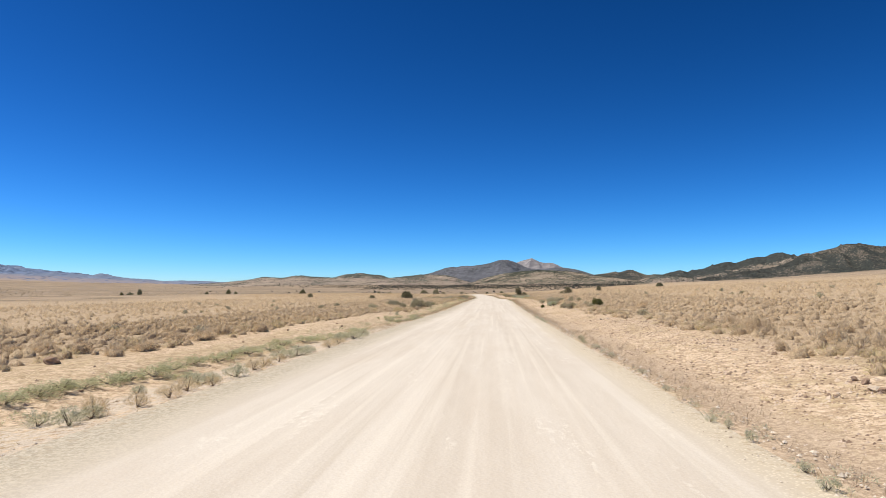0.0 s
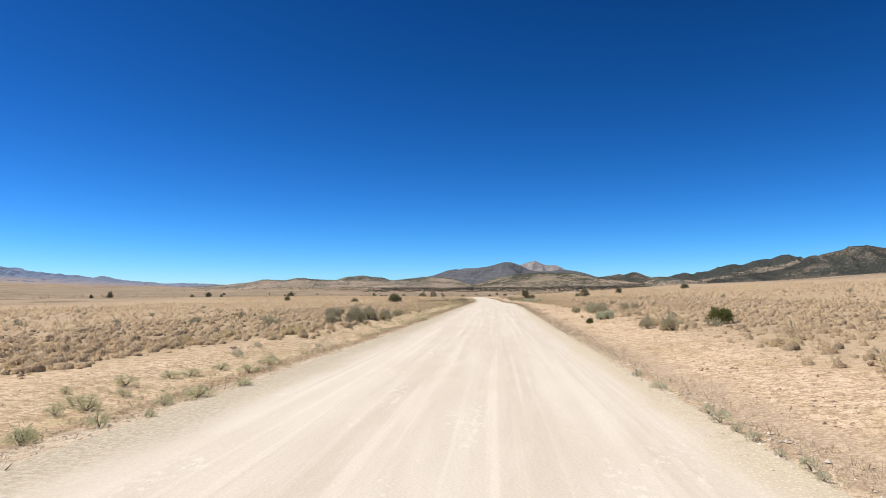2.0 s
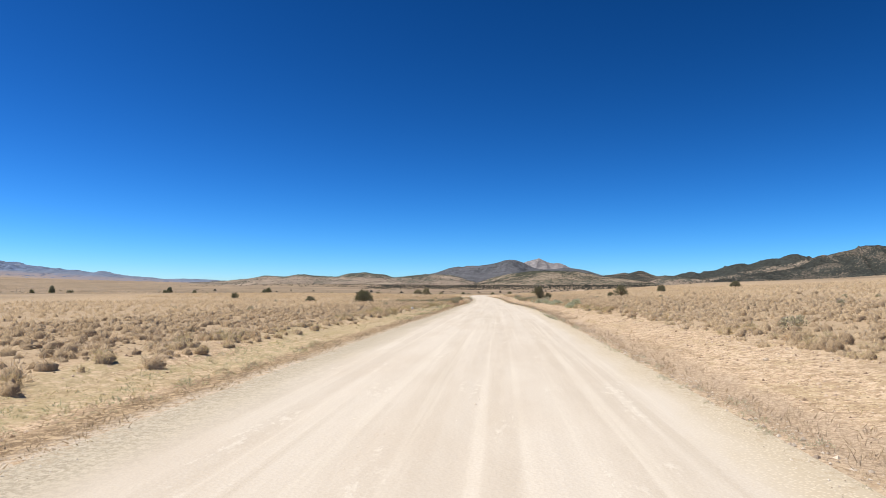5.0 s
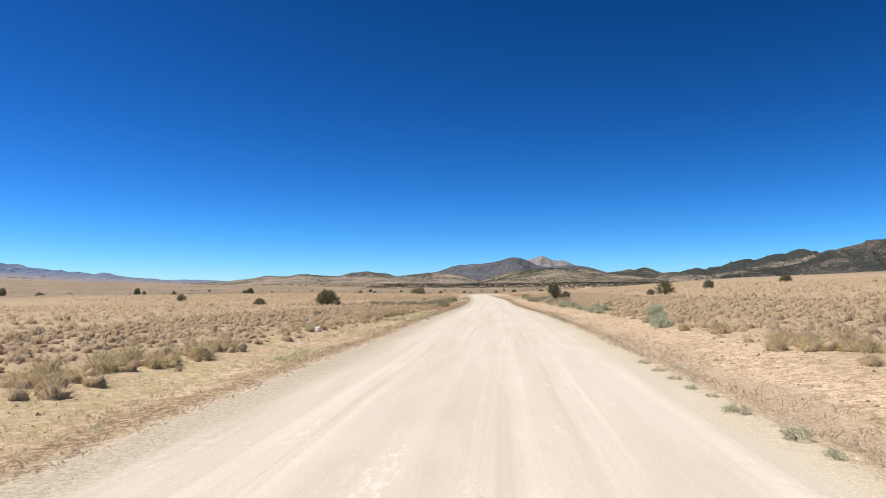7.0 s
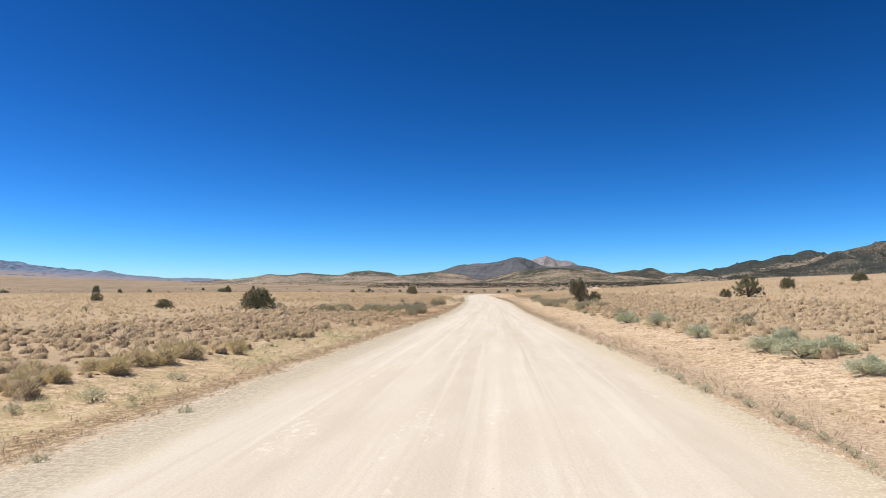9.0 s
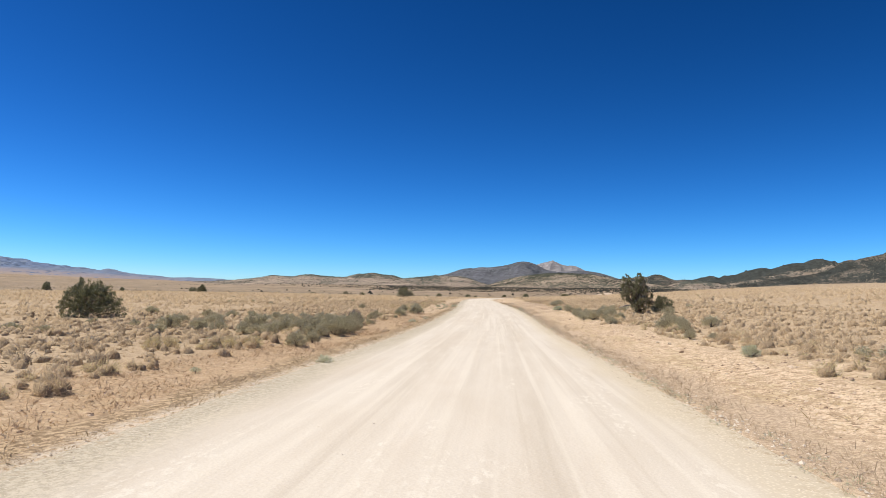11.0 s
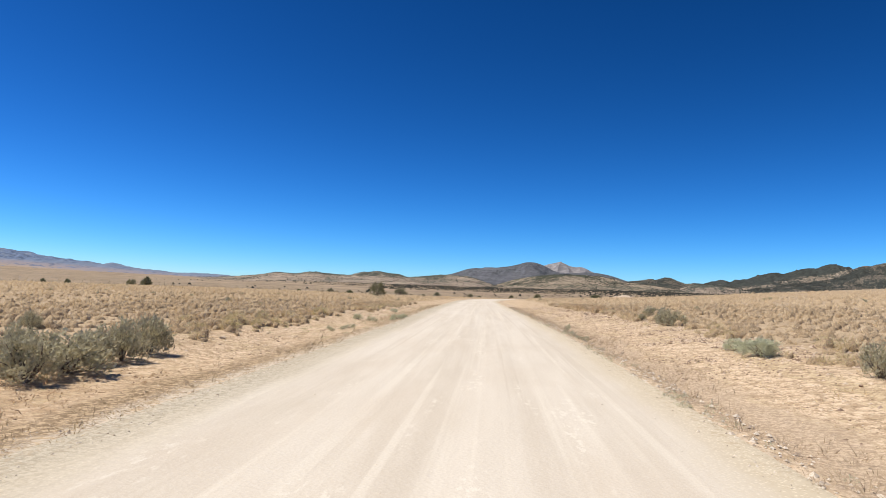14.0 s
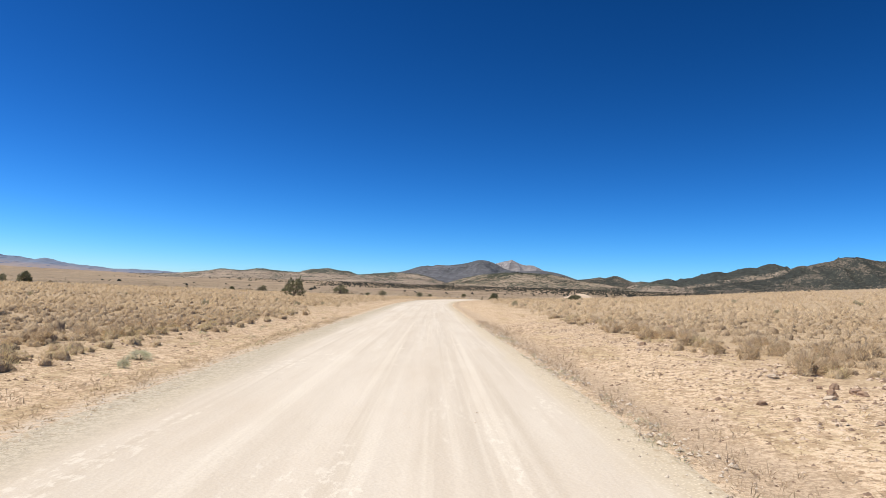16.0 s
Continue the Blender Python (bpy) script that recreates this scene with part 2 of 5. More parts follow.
def hill_material(name, soil, soil2, wood, cover, size=13.0, fans=False, high=None, climb=0.0):
    """Stony slopes dotted with pinyon and juniper, thicker where the slow noise says so."""
    n = Nodes(name, .97, .05)
    ob = n.coord()
    broad, mid = n.noise(ob, .0035, 5, .6), n.noise(ob, .015, 5, .65)
    c = n.mix(n.ramp(mid, .38, .62), soil, soil2)
    c = n.mix(n.ramp(n.noise(ob, .006, 6, .7), .53, .63, 0, .5), c, tuple(min(.5, v * 1.4) for v in soil))
    if fans:  # pale outwash below the rocky slopes, its upper part tinted lilac for haze
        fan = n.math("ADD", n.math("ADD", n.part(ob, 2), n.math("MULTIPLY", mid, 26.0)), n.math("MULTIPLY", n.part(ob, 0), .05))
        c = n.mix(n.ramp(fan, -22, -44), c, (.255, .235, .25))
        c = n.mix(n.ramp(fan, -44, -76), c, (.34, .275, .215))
    dots = n.cells(ob, 1 / size)
    thick = n.math("ADD", n.math("MULTIPLY", broad, .65), n.math("MULTIPLY", n.noise(ob, .011, 4, .6), .35))
    want = n.ramp(thick, .40, .60, cover - .17, cover + .22)
    if high:  # woods close in towards the crest
        up = n.math("ADD", n.math("SUBTRACT", n.part(ob, 2), n.math("MULTIPLY", n.part(ob, 0), climb)), n.math("MULTIPLY", n.math("SUBTRACT", broad, .5), 60.0))
        want = n.math("ADD", want, n.ramp(up, high - 14, high + 10, 0, .4))
    tree = n.ramp(n.math("SUBTRACT", dots, want), .07, -.07)
    c = n.mix(tree, c, n.mix(n.part(n.cells(ob, 1 / size, "Color"), 0), wood, tuple(v * 1.8 for v in wood)))
    n.bump(n.math("ADD", n.math("MULTIPLY", mid, 2.0), n.math("MULTIPLY", dots, -.6)), .25, 8)
    return n.colour(c)


ROAD, SOIL = road_material(), soil_material()
STRAW = blade_material("dry_bunchgrass", (.80, .655, .435), (.54, .42, .272), (.57, .44, .285), .09, .3)
KHAKI = blade_material("olive_bunchgrass", (.74, .64, .37), (.50, .425, .235), (.64, .53, .31), .3, .3)
PALE_STRAW = blade_material("pale_straw", (.76, .63, .39), (.58, .455, .27), (.60, .47, .28), .3, .2)
FRINGE = blade_material("russet_dry_weeds", (.60, .475, .325), (.40, .31, .205), (.50, .40, .262), .2, .3)
EDGE_WEED = blade_material("grey_green_weeds", (.60, .585, .41), (.46, .455, .305), (.57, .535, .37), .4, .35)
def heart_material():
    """The thick of a grass tuft: packed stalks, light and dark, seen as one rough mound."""
    n = Nodes("bunchgrass_heart", .95, .05)
    ob = n.coord()
    stalks = n.noise(n.coord("Object", (1, 1, .3)), 22, 4, .8)
    c = n.mix(n.island(), (.60, .47, .31), (.39, .298, .192))
    c = n.mix(n.ramp(n.noise(ob, .07, 4, .65), .4, .64, 0, .45), c, (.50, .375, .225))
    c = n.mix(n.ramp(stalks, .40, .58, .65, 0), c, (.26, .193, .122))
    n.bump(stalks, .7, .08)
    return n.colour(c)


HEART = heart_material()
SCRUB_GREY = blade_material("grey_brown_scrub", (.46, .385, .265), (.27, .222, .152), (.38, .33, .22), .15, .2)
BROWN_TURF = blade_material("russet_turf", (.66, .50, .33), (.44, .325, .21), (.55, .41, .265), .3, .25)
GOLDEN = blade_material("golden_bunchgrass", (.76, .59, .345), (.50, .37, .205), (.56, .42, .235), .1, .3)
WEED = blade_material("dry_weeds", (.54, .435, .275), (.38, .295, .18), (.46, .355, .225), .2, .3)
GREEN_WEED = blade_material("green_weeds", (.57, .565, .35), (.43, .44, .255), (.60, .56, .345), .4, .38)
SAGE = shrub_material("sagebrush_leaves", (.595, .55, .375), (.375, .345, .232), (.54, .497, .34))
RABBIT = shrub_material("rabbitbrush_leaves", (.66, .675, .48), (.52, .54, .37), (.62, .62, .45))
BRIGHT = shrub_material("green_shrub_leaves", (.20, .21, .075), (.13, .145, .05), (.17, .175, .065))
DEAD = shrub_material("dead_twigs", (.34, .275, .24), (.22, .18, .16), (.30, .25, .22))
JUNIPER = shrub_material("juniper_needles", (.29, .285, .17), (.14, .15, .08), (.24, .235, .135))
JUNIPER_DRY = shrub_material("juniper_old_needles", (.46, .38, .29), (.29, .235, .175), (.38, .31, .23))
WOODS = shrub_material("far_tree_crowns", (.052, .055, .045), (.031, .034, .030), (.045, .048, .040))
SCRUB = shrub_material("far_scrub_leaves", (.33, .265, .175), (.23, .185, .125), (.28, .225, .15))
BARK = bark_material("juniper_bark", (.12, .085, .065), (.24, .19, .155))
STEM = bark_material("shrub_stem", (.16, .125, .095), (.26, .21, .17))
GREY_WOOD = bark_material("bleached_wood", (.30, .26, .22), (.42, .38, .33))
ROCK_PALE = rock_material("pale_rock", (.62, .52, .395), (.50, .405, .30), (.66, .57, .45))
ROCK_WHITE = rock_material("white_rock", (.82, .78, .70), (.74, .69, .60), (.80, .76, .68))
ROCK_DARK = rock_material("dark_rock", (.34, .235, .16), (.42, .30, .205), (.27, .19, .13))
PEBBLES = pebble_material("pebbles", (.66, .585, .475), (.32, .26, .20))
ROAD_STONES = pebble_material("road_stones", (.70, .62, .51), (.54, .465, .37))
RUBBLE = pebble_material("rubble", (.62, .50, .375), (.23, .16, .112), .18, .75)

# ---- lie of the land: the road's line and level, and the ground beside it ----
YS = np.arange(-80.0, 5000.0, 2.0)


def eased(knots):
    """A smooth curve along the road through (y, value) knots."""
    ky, kv = zip(*knots)
    a = np.interp(YS, ky, kv)
    w = np.hanning(17)
    return np.convolve(np.pad(a, 8, mode="edge"), w / w.sum(), mode="valid")


ROAD_X = eased(((-80, -1.0), (0, -0.75), (70, -0.25), (140, 0.0), (171, 0.03), (215, -0.3), (250, -0.8), (276, -1.5),
                (304, -2.65), (350, -4.9), (400, -7.3), (440, -7.4), (475, -4.2), (510, 2), (560, 14), (620, 32), (700, 62), (5000, 62)))
ROAD_Z = eased(((-80, 0), (0, 0), (70, -0.13), (125, 0.1), (171, 0.04), (250, -0.48), (304, 0.0), (380, 0.25), (445, 0.36),
                (520, 0.3), (600, -0.5), (5000, -0.9)))
LEFT = ((0, -.12), (4.3, -.12), (4.9, .0), (5.7, -.08), (7, -.16), (8.3, -.04), (9.2, .10), (14, 0.02), (31, -.3), (48, -.5), (86, -1.1),
        (150, -1.4), (300, -1.8), (5000, -1.8))
RIGHT = ((0, -.12), (4.3, -.12), (4.9, .0), (5.8, -.06), (7, .1), (8.5, .36), (10, .5), (20, 1.05), (31, 1.7), (48, 2.6), (100, 5.4),
         (180, 11), (250, 17), (310, 19), (420, 17), (1500, 9), (5000, 9))


def road_x(y):
    return np.interp(y, YS, ROAD_X)


def road_z(y):
    return np.interp(y, YS, ROAD_Z)


EDGE_R = ((-40, -.55), (60, -.5), (100, -.35), (150, .25), (195, .3), (215, -.2), (250, -.6), (290, -.55), (310, -.85), (330, -1.05), (355, -1.45), (400, -1.8))
EDGE_L = ((-40, .75), (40, .6), (70, .3), (90, .0), (150, -.2), (165, -.2), (180, .12), (215, .0), (250, -.15), (275, -.45), (300, -.5), (325, .0), (350, .1))


def widen(u, y):
    """How far the edges lie out or in where the road grows wider or narrower."""
    a = np.abs(u)
    out = np.where(np.asarray(u) < 0, np.interp(y, *zip(*EDGE_L)), np.interp(y, *zip(*EDGE_R)))
    return np.sign(u) * out * np.clip((9 - a) / 3, 0, 1) * np.clip(a / 4.9, 0, 1)


def waves(x, y, size, seed):
    """Gentle swells of about that size, from -1 to 1."""
    rng = np.random.RandomState(seed)
    out = 0
    for _ in range(6):
        a, f, p = rng.uniform(0, 6.283), rng.uniform(.6, 1.6) * 6.283 / size, rng.uniform(0, 6.283)
        out = out + np.sin((x * np.cos(a) + y * np.sin(a)) * f + p)
    return out / 4


def land(x, y):
    """The ground's height."""
    x, y = np.asarray(x, float), np.asarray(y, float)
    u = x - road_x(y)
    a = np.abs(u - widen(u, y)) + np.clip((8 - np.abs(u)) / 4, 0, 1) * (.24 * waves(u * .05, y, 2.6, 5) + .16 * waves(u * .05, y, 11, 6)) * (np.abs(u) > 4)
    side = np.where(u < 0, np.interp(a, *zip(*LEFT)), np.interp(a, *zip(*RIGHT)) / np.where(a > 12, 1 + (np.maximum(y, 0) / 1250) ** 2.3, 1))
    rise = 2.7e-6 * np.maximum(np.hypot(1.35 * np.minimum(x, 0) + .95 * np.maximum(x, 0), y) - 500, 0) ** 2
    step = np.clip((y - 1900) / 1000, 0, 1) * np.clip((x + 1500) / 700, 0, 1)
    rise = rise + 17 * step * step * (3 - 2 * step)  # the basin's floor tilts up to the foot of the hills
    swell = np.clip((u - 38) / 72, 0, 1) * np.clip((200 - u) / 60, 0, 1) * np.clip((y - 385) / 110, 0, 1) * np.clip((800 - y) / 250, 0, 1)
    rise = rise + 2.1 * swell  # the slope beside the road swells up as it goes on
    rise = rise + 1.8 * np.clip((-u - 16) / 70, 0, 1) * np.clip((y - 275) / 80, 0, 1) * np.clip((340 + u) / 140, 0, 1) * np.clip((720 - y) / 250, 0, 1)
    rough = np.clip((a - 5) / 4, 0, 1)
    bumps = rough * (.035 * waves(x, y, 1.7, 1) + .05 * waves(x, y, 6, 2)) + np.clip((a - 12) / 40, 0, 1) * (.12 * waves(x, y, 23, 3) + .25 * np.clip(a / 300, 0, 1) * waves(x, y, 120, 4))
    return side + rise + bumps + road_z(y) * np.exp(-(u / 45) ** 2)

# ---- builders ----
def mesh_of(name, verts, faces, material, uv=None, smooth=False):
    """A mesh from arrays of corners and of triangles or quads."""
    verts, faces = np.asarray(verts, np.float32), np.asarray(faces, np.int32)
    me = bpy.data.meshes.new(name)
    k = faces.shape[1]
    me.vertices.add(len(verts))
    me.vertices.foreach_set("co", verts.ravel())
    me.loops.add(faces.size)
    me.loops.foreach_set("vertex_index", faces.ravel())
    me.polygons.add(len(faces))
    me.polygons.foreach_set("loop_start", np.arange(0, faces.size, k, dtype=np.int32))
    me.polygons.foreach_set("use_smooth", np.full(len(faces), smooth))
    me.materials.append(material)
    if uv is not None:
        me.uv_layers.new(name="UVMap").data.foreach_set("uv", np.asarray(uv, np.float32)[faces.ravel()].ravel())
    me.update(calc_edges=True)
    return me


def sheet(rows, cols):
    """The quads of a grid."""
    i = np.arange(rows - 1)[:, None] * cols + np.arange(cols - 1)[None]
    return np.stack([i, i + 1, i + cols + 1, i + cols], -1).reshape(-1, 4)


def part(name, me, parent, label=""):
    ob = new(name, me)
    ob.parent = parent
    return tagged(ob, label) if label else ob


def mounds(at, size, rng, flat=.5, sides=5, rings=2):
    """The thick of each tuft: a rough mound of packed stalks."""
    k = np.arange(sides)
    q = (k + 1) % sides
    t = k * 6.283 / sides
    levels = {1: ((.95, .0),), 2: ((.85, .0), (.74, .5)), 3: ((.86, .0), (.82, .42), (.54, .8))}[rings]
    shape = np.concatenate([np.stack([r * np.cos(t + .5 * i), r * np.sin(t + .5 * i), h + 0 * t], 1) for i, (r, h) in enumerate(levels)] + [[(0, 0, .98)]])
    tri = [np.stack([i * sides + k, i * sides + q, (i + 1) * sides + k], 1) for i in range(rings - 1)] + [np.stack([i * sides + q, (i + 1) * sides + q, (i + 1) * sides + k], 1) for i in range(rings - 1)]
    tri = np.concatenate(tri + [np.stack([(rings - 1) * sides + k, (rings - 1) * sides + q, rings * sides + 0 * k], 1)])
    n, m = len(at), len(shape)
    v = shape[None] * rng.uniform(.6, 1.25, (n, m, 1)) * (size * .5)[:, None, None] * rng.uniform(.8, 1.2, (n, 1, 3))
    a = rng.uniform(0, 6.283, n)
    c, s = np.cos(a)[:, None], np.sin(a)[:, None]
    v = np.stack([v[:, :, 0] * c - v[:, :, 1] * s, v[:, :, 0] * s + v[:, :, 1] * c, v[:, :, 2] * 2 * flat - .04], -1) + at[:, None]
    return v.reshape(-1, 3), (tri[None] + m * np.arange(n)[:, None, None]).reshape(-1, 3)


def fluff(at, size, count, rng, wide=.04, flat=.5, low=.1, long=.45):
    """Stalk ends that bristle all round a rounded tuft, upwards more than outwards."""
    m = len(at) * count
    base, s = np.repeat(at, count, 0), np.repeat(size, count) * .5
    t, h = rng.uniform(0, 6.283, m), rng.uniform(low, 1, m)
    r = np.sqrt(1 - h * h)
    d = np.stack([r * np.cos(t), r * np.sin(t), h * 2 * flat], 1)
    root = base + d * (s * rng.uniform(.5, .92, m))[:, None]
    way = d + rng.normal(size=(m, 3)) * .45 + (0, 0, .15)
    tip = root + way * (s * long * rng.uniform(.5, 1.2, m))[:, None]
    side = np.cross(way, rng.normal(size=(m, 3)))
    side /= np.linalg.norm(side, axis=1)[:, None] + 1e-9
    half = side * (s * 2 * wide * rng.uniform(.5, 1.4, m))[:, None]
    return np.stack([root - half, root + half, tip], 1).reshape(-1, 3), np.arange(3 * m).reshape(-1, 3)


def spots(rng, count, u0, u1, y0, y1, thin=None):
    """Places on the land in a stretch beside the road."""
    y, u = rng.uniform(y0, y1, count), rng.uniform(u0, u1, count)
    if thin is not None:
        keep = rng.uniform(0, 1, count) < thin(u, y)
        u, y = u[keep], y[keep]
    x = road_x(y) + u + widen(u, y)
    return np.stack([x, y, land(x, y)], 1)


def limb(points, radii, sides=6):
    """A tapered, bent branch through points."""
    pts = [Vector(p) for p in points]
    v, f = [], []
    for i, (p, r) in enumerate(zip(pts, radii)):
        way = (pts[min(i + 1, len(pts) - 1)] - pts[max(i - 1, 0)]).normalized()
        a = way.cross(Vector((.3, .9, .2))).normalized()
        b = way.cross(a)
        for k in range(sides):
            t = 6.283 * k / sides
            v.append(p + a * (math.cos(t) * r) + b * (math.sin(t) * r))
        if i:
            for k in range(sides):
                o, q = (i - 1) * sides, (k + 1) % sides
                f += [(o + k, o + q, o + sides + q), (o + k, o + sides + q, o + sides + k)]
    return np.array(v), np.array(f)


def welded(v, f):
    """Joins corners that lie in one place, so that branches grow out of one root."""
    _, first, back = np.unique(np.round(v, 4), axis=0, return_index=True, return_inverse=True)
    return v[first], back.ravel()[f]


def joined(pieces):
    v, f, o = [], [], 0
    for a, b in pieces:
        v.append(a), f.append(np.asarray(b) + o)
        o += len(a)
    return np.concatenate(v), np.concatenate(f)


def sprigs(at, way, long, wide, rng):
    """Small pointed leaves or twigs, from places along ways."""
    n = len(at)
    way = way / np.linalg.norm(way, axis=1)[:, None]
    r = rng.normal(size=(n, 3))
    side = np.cross(way, r)
    side /= np.linalg.norm(side, axis=1)[:, None] + 1e-9
    L = long * rng.uniform(.6, 1.3, n)[:, None]
    W = wide * rng.uniform(.7, 1.3, n)[:, None]
    mid = at + way * L * .45
    v = np.stack([at, mid + side * W, at + way * L, mid - side * W], 1).reshape(-1, 3)
    k = 4 * np.arange(n)[:, None]
    return v, np.concatenate([k + [[0, 1, 2]], k + [[0, 2, 3]]], 1).reshape(-1, 3)


# ---- the ground, one sheet to the horizon ----
near = np.concatenate([np.arange(0, 12, .34), 12 * np.exp(np.linspace(0, math.log(4400 / 12), 52))])
us = np.concatenate([-near[:0:-1], near])
ys = np.concatenate([np.arange(-40, 480, 1.3), 480 * np.exp(np.linspace(0, math.log(4900 / 480), 70))])
gy, gu = np.meshgrid(ys, us, indexing="ij")
gx = road_x(gy) + gu
ground = new("ground", mesh_of("ground", np.stack([gx, gy, land(gx, gy)], -1).reshape(-1, 3), sheet(len(ys), len(us)), SOIL, np.stack([gu - widen(gu, gy), gy], -1).reshape(-1, 2), True))
tagged(ground, "dry sandy high-desert plain with straw-coloured grass and bare verges", "ground", kind="structure")

# ---- the road: a crowned bed of graded gravel with shallow wheel tracks ----
ru = np.concatenate([[-5.6, -5.2], np.linspace(-4.9, 4.9, 57), [5.2, 5.6]])
ry = np.concatenate([np.arange(-40, 480, 1.1), np.arange(480, 720, 4.0)])
qy, qu = np.meshgrid(ry, ru, indexing="ij")
crown = .05 * (1 - (qu / 4.9) ** 2) - .30 * np.clip(np.abs(qu) - 4.9, 0, 1)
tracks = -.012 * sum(np.exp(-((qu - c) / .28) ** 2) for c in (-2.6, -1.1, .35, 1.9)) + .006 * waves(qu * 3, qy * .25, 2.5, 8) + .004 * waves(qu, qy, .9, 9)
qx = road_x(qy) + qu + widen(qu, qy)
road = new("road", mesh_of("road", np.stack([qx, qy, road_z(qy) + crown + tracks * (np.abs(qu) < 4.9)], -1).reshape(-1, 3), sheet(len(ry), len(ru)), ROAD, np.stack([qu, qy], -1).reshape(-1, 2), True))
tagged(road, "pale cream graded gravel road with faint wheel tracks", "road", kind="structure")


# ---- hills and mountains round the basin ----
def hills(name, label, crest, depth, front, back, material, seed, spur=.5, rough=.6, wood=0):
    """A range: its crest of summits and saddles, with flanks cut into spurs and gullies."""
    cx, cz = zip(*crest)
    xs = np.linspace(cx[0], cx[-1], 260)
    zs = np.interp(xs, cx, cz)
    w = np.hanning(11)
    zs = np.convolve(np.pad(zs, 5, mode="edge"), w / w.sum(), "valid") + rough * (waves(xs, xs * 0, 90, seed) + .5 * waves(xs, xs * 0, 33, seed + 7))
    zs = zs * np.clip(np.minimum(np.arange(260), np.arange(260)[::-1]) / 9, 0, 1)
    vs = np.concatenate([-np.linspace(1, 0, 34) ** 1.2, np.linspace(0, 1, 10)[1:]])
    gv, gs = np.meshgrid(vs, xs, indexing="ij")
    z0 = np.meshgrid(vs, zs, indexing="ij")[1]
    reach = np.where(gv < 0, front, back)
    y = depth + gv * reach + 60 * waves(gs, gv * 400, 420, seed + 1) * np.abs(gv)
    x = gs * (1 + gv * reach / depth * .6)
    base = land(x, y) - 8
    fall = np.where(gv < 0, (1 - np.abs(gv)) ** 1.35, 1 - np.abs(gv) ** 1.5)
    cut = 1 - np.abs(waves(gs + 90 * waves(gs, gv * 500, 500, seed + 5), gv * 260, 300, seed + 2))
    cut2 = 1 - np.abs(waves(gs, gv * 300, 110, seed + 3))
    away = np.clip(np.abs(gv) * 4, 0, 1) * (1 - np.abs(gv))
    z = base + np.maximum(z0 - base, 0) * fall * (1 + away * (spur * (cut - .65) + spur * .35 * (cut2 - .6))) + away * 3 * waves(x, y, 45, seed + 4)
    ob = new(name, mesh_of(name, np.stack([x, y, z], -1).reshape(-1, 3), sheet(len(vs), len(xs)), material, None, True))
    # single trees on the near flank, thicker towards the crest
    r = np.random.RandomState(seed)
    i, j = r.uniform(0, 1, wood) ** .8 * 33.4, r.uniform(0, len(xs) - 1.01, wood)
    a, b, fi, fj = i.astype(int), j.astype(int), i % 1, j % 1
    p = np.stack([sum(q[a + k, b + m] * (fi if k else 1 - fi) * (fj if m else 1 - fj) for k in (0, 1) for m in (0, 1)) for q in (x, y, z)], 1)
    keep = (r.uniform(0, 1, wood) < .55 + .75 * waves(p[:, 0], p[:, 1] + p[:, 2] * 3, 330, seed + 9)) & (p[:, 2] > land(p[:, 0], p[:, 1]) + 1)
    HILL_TREES.append(p[keep] - (0, 0, .8))
    return tagged(ob, label, "hills", kind="structure")


HILL_TREES = []


WOODED = hill_material("wooded_slope", (.20, .17, .132), (.125, .108, .086), (.032, .036, .032), .64, 9)
ROUNDED = hill_material("tan_wooded_slope", (.33, .275, .21), (.235, .195, .15), (.036, .040, .036), .50, 10, False, -128, .18)
SPECKLED = hill_material("speckled_slope", (.34, .28, .21), (.26, .215, .16), (.048, .052, .038), .47, 15, False, 128)
OPEN = hill_material("open_slope", (.325, .27, .212), (.25, .207, .162), (.06, .064, .052), .33, 16, False, 92)
DARK = hill_material("dark_mountain", (.14, .145, .16), (.106, .11, .126), (.06, .066, .072), .55, 14)
BARE = hill_material("bare_summit", (.275, .265, .268), (.198, .192, .2), (.125, .122, .122), .28, 16)
# blue of soil and woods here is far haze painted into the colours
HAZE_TINTED = hill_material("distant_range", (.175, .215, .285), (.145, .182, .25), (.09, .12, .18), .25, 45, True, 135)
hills("distant_range", "low desert mountain range on the horizon, coloured blue-grey for haze", ((-4500, 330), (-4250, 282), (-4100, 262), (-4000, 240), (-3900, 226), (-3803, 213), (-3710, 215), (-3660, 191), (-3539, 181), (-3417, 163), (-3379, 171),
      (-3302, 149), (-3258, 157), (-3208, 148), (-3084, 131), (-3060, 139), (-3036, 154), (-2944, 131), (-2829, 110), (-2625, 98), (-2535, 86), (-2356, 91), (-2231, 87), (-2087, 79), (-1901, 67), (-1600, 48)), 4750, 800, 240, HAZE_TINTED, 11, .3, 2.0)
hills("tan_hills", "low tan hills dotted with juniper across the basin", ((-2300, 40), (-1938, 60), (-1716, 80), (-1642, 88), (-1605, 99), (-1557, 107), (-1513, 103), (-1422, 99), (-1367, 111), (-1313, 115), (-1252, 110), (-1191, 106), (-1069, 98),
      (-1029, 110), (-981, 125), (-929, 125), (-881, 133), (-851, 128), (-795, 119), (-739, 119), (-702, 103), (-658, 91), (-525, 69), (-400, 45)), 4300, 1000, 400, OPEN, 21, .5, .6, 2600)
hills("bare_peak", "bare grey-brown summit behind the dark mountain", ((-60, 90), (76, 163), (159, 204), (218, 228), (257, 240), (297, 249), (316, 254), (337, 248), (380, 228), (422, 219), (477, 220), (506, 207), (548, 186), (653, 153), (800, 90)), 4800, 900, 180, BARE, 31, .35)
